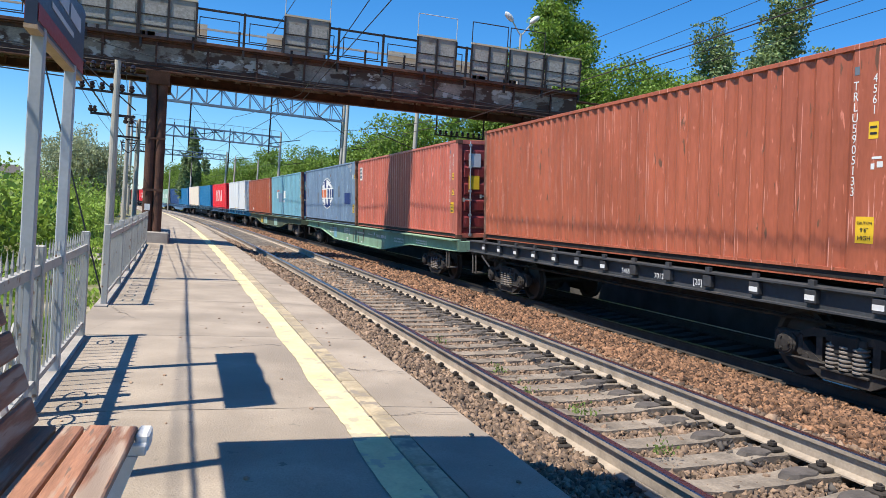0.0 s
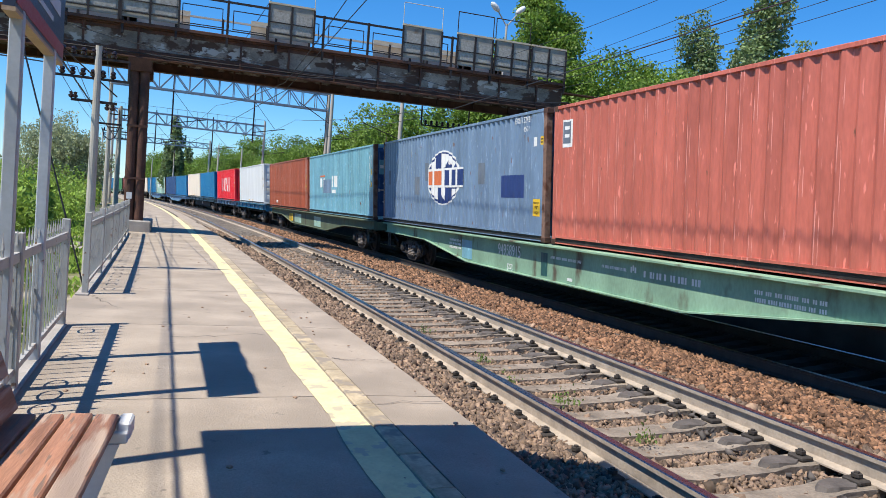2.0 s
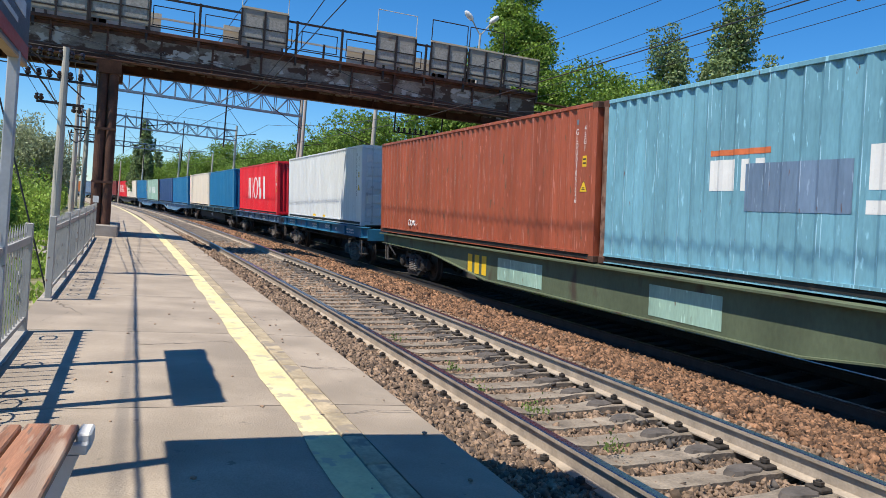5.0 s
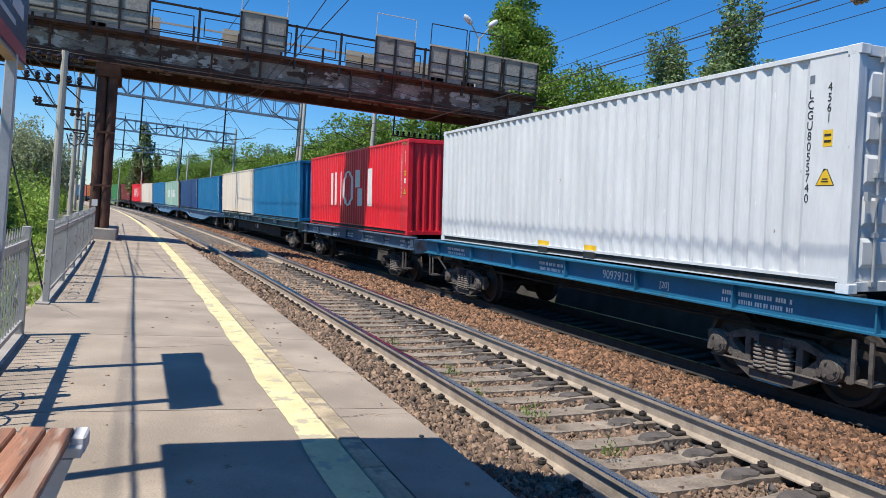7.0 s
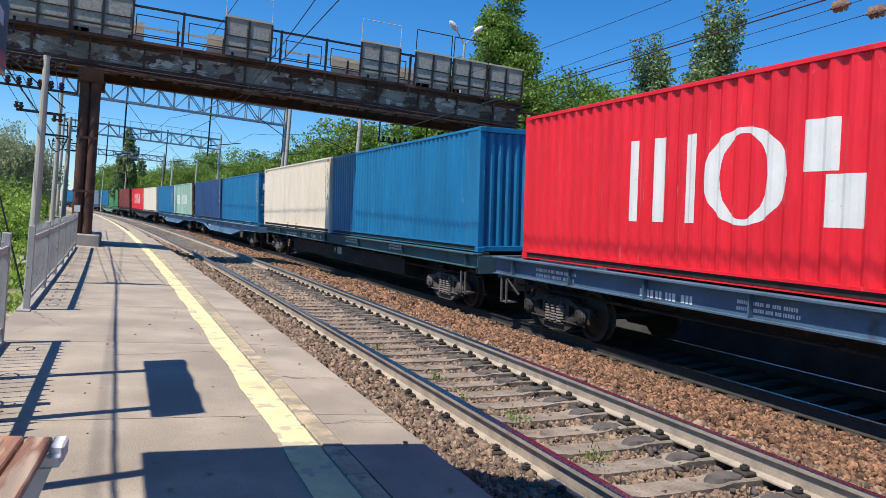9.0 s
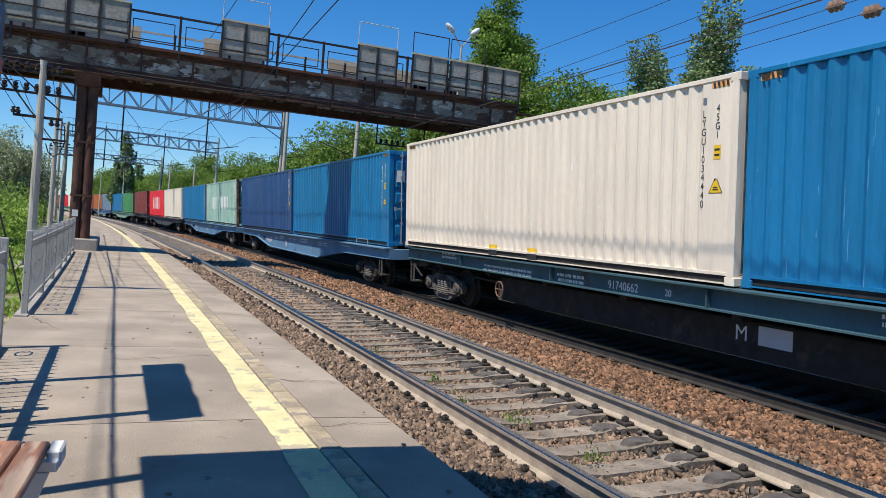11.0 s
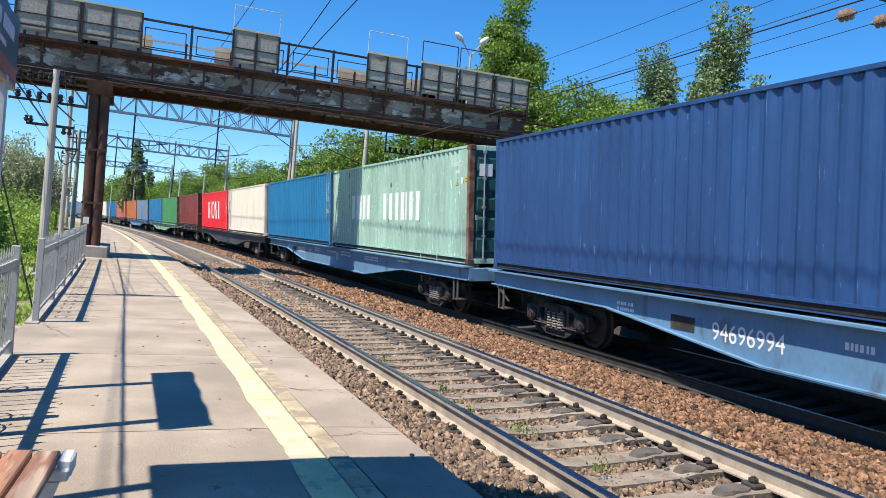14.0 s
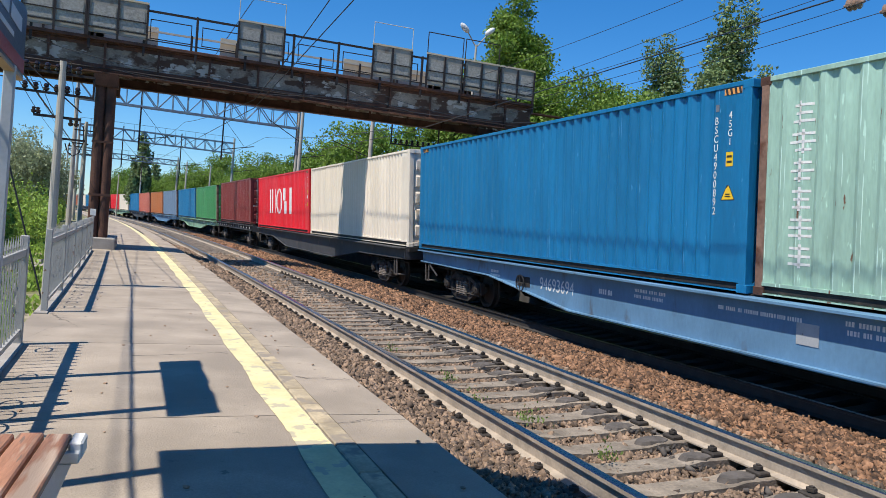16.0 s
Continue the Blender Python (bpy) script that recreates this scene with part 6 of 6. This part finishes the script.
def stencil(w, y0, y1, z, h, rnd, rows=1, name="data_bar"):
    """Rows of bars of the size of stencilled words, read from y0 down to y1."""
    bm = bmesh.new()
    for r in range(rows):
        y = y0 - 0.05 * rnd.random()
        while y > y1 + 0.04:
            wd = min(rnd.uniform(0.05, 0.24), y - y1)
            e = y
            while e > y - wd:
                g = h * rnd.uniform(0.35, 0.6)
                bm.faces.new([bm.verts.new((-1.2865, a, b)) for a, b in ((e, z), (e, z + h), (e - g, z + h), (e - g, z))])
                e -= g + h * 0.22
            y -= wd + h * 0.9
        z -= h * 1.75
    tagged(part(name, bm, M["white"], w, "white stencilled data"), kind="stuff")


def hand_wheel(w, y, z):
    bm = ring(bmesh.new(), (-1.36, y, z), 0.17, 0.014)
    for a in range(4):
        t = a * math.pi / 2
        rod(bm, (-1.36, y, z), (-1.36, y + 0.17 * math.cos(t), z + 0.17 * math.sin(t)), 0.012, 5)
    rod(bm, (-1.36, y, z), (-1.27, y, z), 0.02, 6)
    part("brake_wheel", bm, M["ink"], w, "dark hand brake wheel")


def plate(w, y0, y1, z0, z1, material, name="data_plate"):
    part(name, boxed(-1.289, -1.2835, min(y0, y1), max(y0, y1), z0, z1), material, w)


def wagon_text(w, body, y, z, size, x, material="white", narrow=1.0):
    me = text_mesh(body, size, M[material])
    part("number", me, None, w, m=Matrix.Translation((x, y, z)) @ ON_SIDE @ Matrix.Diagonal((narrow, 1, 1, 1)))


WAGONS = []


def build_wagons():
    rows = [(4.4, 19.5, "flat", "w_black", "black flat wagon with stake pockets carrying one container"),
            (19.55, 44.95, "long", "w_green", "pale green fish-bellied wagon carrying two containers"),
            (45.0, 70.4, "long", "w_olive", "olive fish-bellied wagon with painted patches"),
            (70.6, 85.3, "blue", "w_azure", "blue ribbed flat wagon carrying one container"),
            (85.4, 100.0, "blue", "w_navy", "dark slate ribbed flat wagon carrying one container"),
            (100.05, 125.4, "teal", "w_teal", "dark teal low-sided wagon carrying two containers"),
            (125.5, 151.1, "long", "w_blue", "grey blue fish-bellied wagon carrying two containers"),
            (151.15, 176.5, "long", "w_blue", "grey blue fish-bellied wagon carrying two containers"),
            (176.55, 201.9, "long", "w_black", "dark fish-bellied wagon carrying two containers"),
            (202.0, 216.7, "flat", "w_black", "black flat wagon carrying one container")]
    u = 216.75
    for i in range(8):
        rows.append((u, u + 25.6, "long", ("w_green", "w_blue", "w_black")[i % 3], "far fish-bellied wagon carrying two containers"))
        u += 25.65
    for i, (a, b, kind, colour, label) in enumerate(rows):
        w = make_wagon(a, b, kind, colour, label, i < 10)
        WAGONS.append((w, a))
    w = [x for x, _ in WAGONS]
    rnd = random.Random(12)
    wagon_text(w[1], "94958915", 14.62, 0.885, 0.39, -1.285, narrow=0.8)
    wagon_text(w[1], "[20]", 14.56, 0.58, 0.18, -1.285)
    for y0, y1, z, h, n in ((12.6, 11.3, 1.0, 0.055, 1), (10.65, 9.8, 1.0, 0.055, 1), (11.88, 11.68, 0.60, 0.065, 1), (9.36, 7.9, 0.955, 0.11, 1),
                            (18.6, 17.7, 1.02, 0.06, 3), (6.8, 5.6, 1.0, 0.06, 2), (4.2, 3.0, 1.06, 0.05, 2)):
        stencil(w[1], y0, y1, z, h, rnd, n)
    for k in range(3):
        plate(w[1], 9.70 - k * 0.06, 9.66 - k * 0.06, 1.0 + 0.03 * (k == 1), 1.10 + 0.03 * (k == 1), M["white"], "brand_shape")
    for y0, y1, z, h, n in ((5.1, 4.05, 1.19, 0.06, 2), (3.1, 2.48, 1.20, 0.06, 2), (1.48, 0.52, 1.20, 0.065, 2), (9.4, 8.15, 1.07, 0.12, 1), (7.4, 6.4, 1.20, 0.05, 2),
                            (12.6, 11.2, 1.20, 0.06, 2)):
        stencil(w[4], y0, y1, z, h, rnd, n)
    plate(w[4], 0.42, 0.62, 1.10, 1.32, M["sign_grey"])
    for y0, y1, z, h, n in ((3.2, 2.0, 1.20, 0.06, 2), (8.2, 7.2, 1.20, 0.06, 2), (12.9, 11.8, 1.20, 0.06, 2)):
        stencil(w[3], y0, y1, z, h, rnd, n)
    for y0, y1, z, h, n in ((20.2, 18.0, 1.16, 0.05, 2), (17.1, 16.2, 1.20, 0.055, 2), (10.6, 9.2, 1.27, 0.05, 2), (6.2, 4.9, 1.27, 0.05, 2), (22.6, 21.7, 1.3, 0.05, 2)):
        stencil(w[5], y0, y1, z, h, rnd, n)
    for k in (6, 7):
        for y0, y1, z, h, n in ((15.2, 14.4, 1.09, 0.055, 2), (13.3, 11.8, 1.05, 0.055, 1), (11.25, 10.0, 1.10, 0.06, 2), (20.6, 20.1, 1.0, 0.055, 2), (16.2, 15.8, 0.95, 0.09, 1),
                                (8.4, 7.0, 1.08, 0.05, 2), (5.2, 4.2, 1.12, 0.045, 1)):
            stencil(w[k], y0, y1, z, h, rnd, n)
    part("data_plate", boxed(-1.026, -1.0215, 11.95, 12.5, 0.64, 0.90), M["sign_grey"], w[5])
    wagon_text(w[5], "M", 12.8, 0.66, 0.3, -1.0225)
    plate(w[6], 19.2, 18.68, 0.78, 1.0, M["bogie"])
    plate(w[6], 13.99, 13.75, 0.68, 0.92, M["sign_grey"])
    plate(w[7], 11.93, 11.6, 0.78, 1.05, M["post_grey"])
    plate(w[7], 19.25, 18.7, 0.80, 1.02, M["bogie"])
    hand_wheel(w[7], 19.0, 0.88)
    for k in (6, 7):
        bm = rod(bmesh.new(), (-1.40, 2.0, 1.29), (-1.40, 2.0, 1.47), 0.012, 6)
        rod(bm, (-1.40, 2.0, 1.47), (-1.40, 3.1, 1.47), 0.012, 6)
        rod(bm, (-1.40, 3.1, 1.47), (-1.40, 3.1, 1.29), 0.012, 6)
        part("handrail", bm, M["bar"], w[k])
    wagon_text(w[3], "90979121", 5.6, 1.14, 0.21, -1.285)
    wagon_text(w[3], "[20]", 4.4, 1.14, 0.14, -1.285)
    wagon_text(w[5], "91740662", 15.1, 1.12, 0.2, -1.285)
    wagon_text(w[5], "20", 14.0, 1.14, 0.15, -1.285)
    wagon_text(w[6], "94696994", 17.68, 0.74, 0.37, -1.285, narrow=0.88)
    wagon_text(w[7], "94693694", 17.65, 0.82, 0.36, -1.285, narrow=0.9)
    wagon_text(w[0], "5465", 6.9, 1.1, 0.13, -1.375)
    wagon_text(w[0], "7012", 5.92, 1.1, 0.13, -1.375)
    wagon_text(w[0], "[20]", 4.94, 1.1, 0.13, -1.375)
    # patches of newer paint on the olive and green wagons
    for k, y0, y1, col in ((1, 16.9, 17.6, "sky"), (1, 12.72, 13.0, "bottle"), (2, 9.6, 11.2, "mint"), (2, 14.6, 16.6, "mint")):
        bm = boxed(-1.288, -1.2835, y0, y1, 0.60, 1.10)
        part("paint_patch", bm, P[col], w[k])
    for i in range(3):
        part("paint_patch", boxed(-1.288, -1.2835, 17.2 + i * 0.4, 17.45 + i * 0.4, 0.62, 1.08), M["label_yellow"], w[2])


# ---- how the train runs ----
def run(t):
    """Metres gone since the start; the train gathers speed a little."""
    return 9.139 * t + 0.0401 * t * t


def train_pose(u, t, z):
    a = (u - run(t)) / RF
    o = OFF2 - z * SIN
    return pose(X1 - R1 + (R1 + o) * math.cos(a), (R1 + o) * math.sin(a), Z2 + z * COS, 0, -CANT2, math.degrees(a))


def motions():
    steps = [i * 1.0 for i in range(17)]
    for thing, u, z in TRAIN:
        walk(thing, [(t, train_pose(u, t, z)) for t in steps])
    for thing, u in WAGONS:
        walk(thing, [(t, train_pose(u, t, 0.0)) for t in steps])
    ticks = [i / 15 for i in range(241)]
    for w, dy in SPINNING:
        walk(w, [(t, Matrix.Translation((0, dy, 0.475)) @ Matrix.Rotation(run(t) / 0.475, 4, "X")) for t in ticks])


build_ground()
build_platform()
build_cracks()
build_rubble()
build_fences()
build_sign()
build_bench()
build_shelter()
build_bridge()
build_line()
build_plants()
build_far()
build_containers(1.307, 1.387, 1.407)
build_wagons()
build_track("near_track", 0.0, 0.0, CANT, 60, "near curved track on concrete sleepers", -14.0, 160)
build_track("far_track", OFF2, Z2, CANT2, 40, "far curved track under the train", -14.0, 120)
build_stones()
motions()
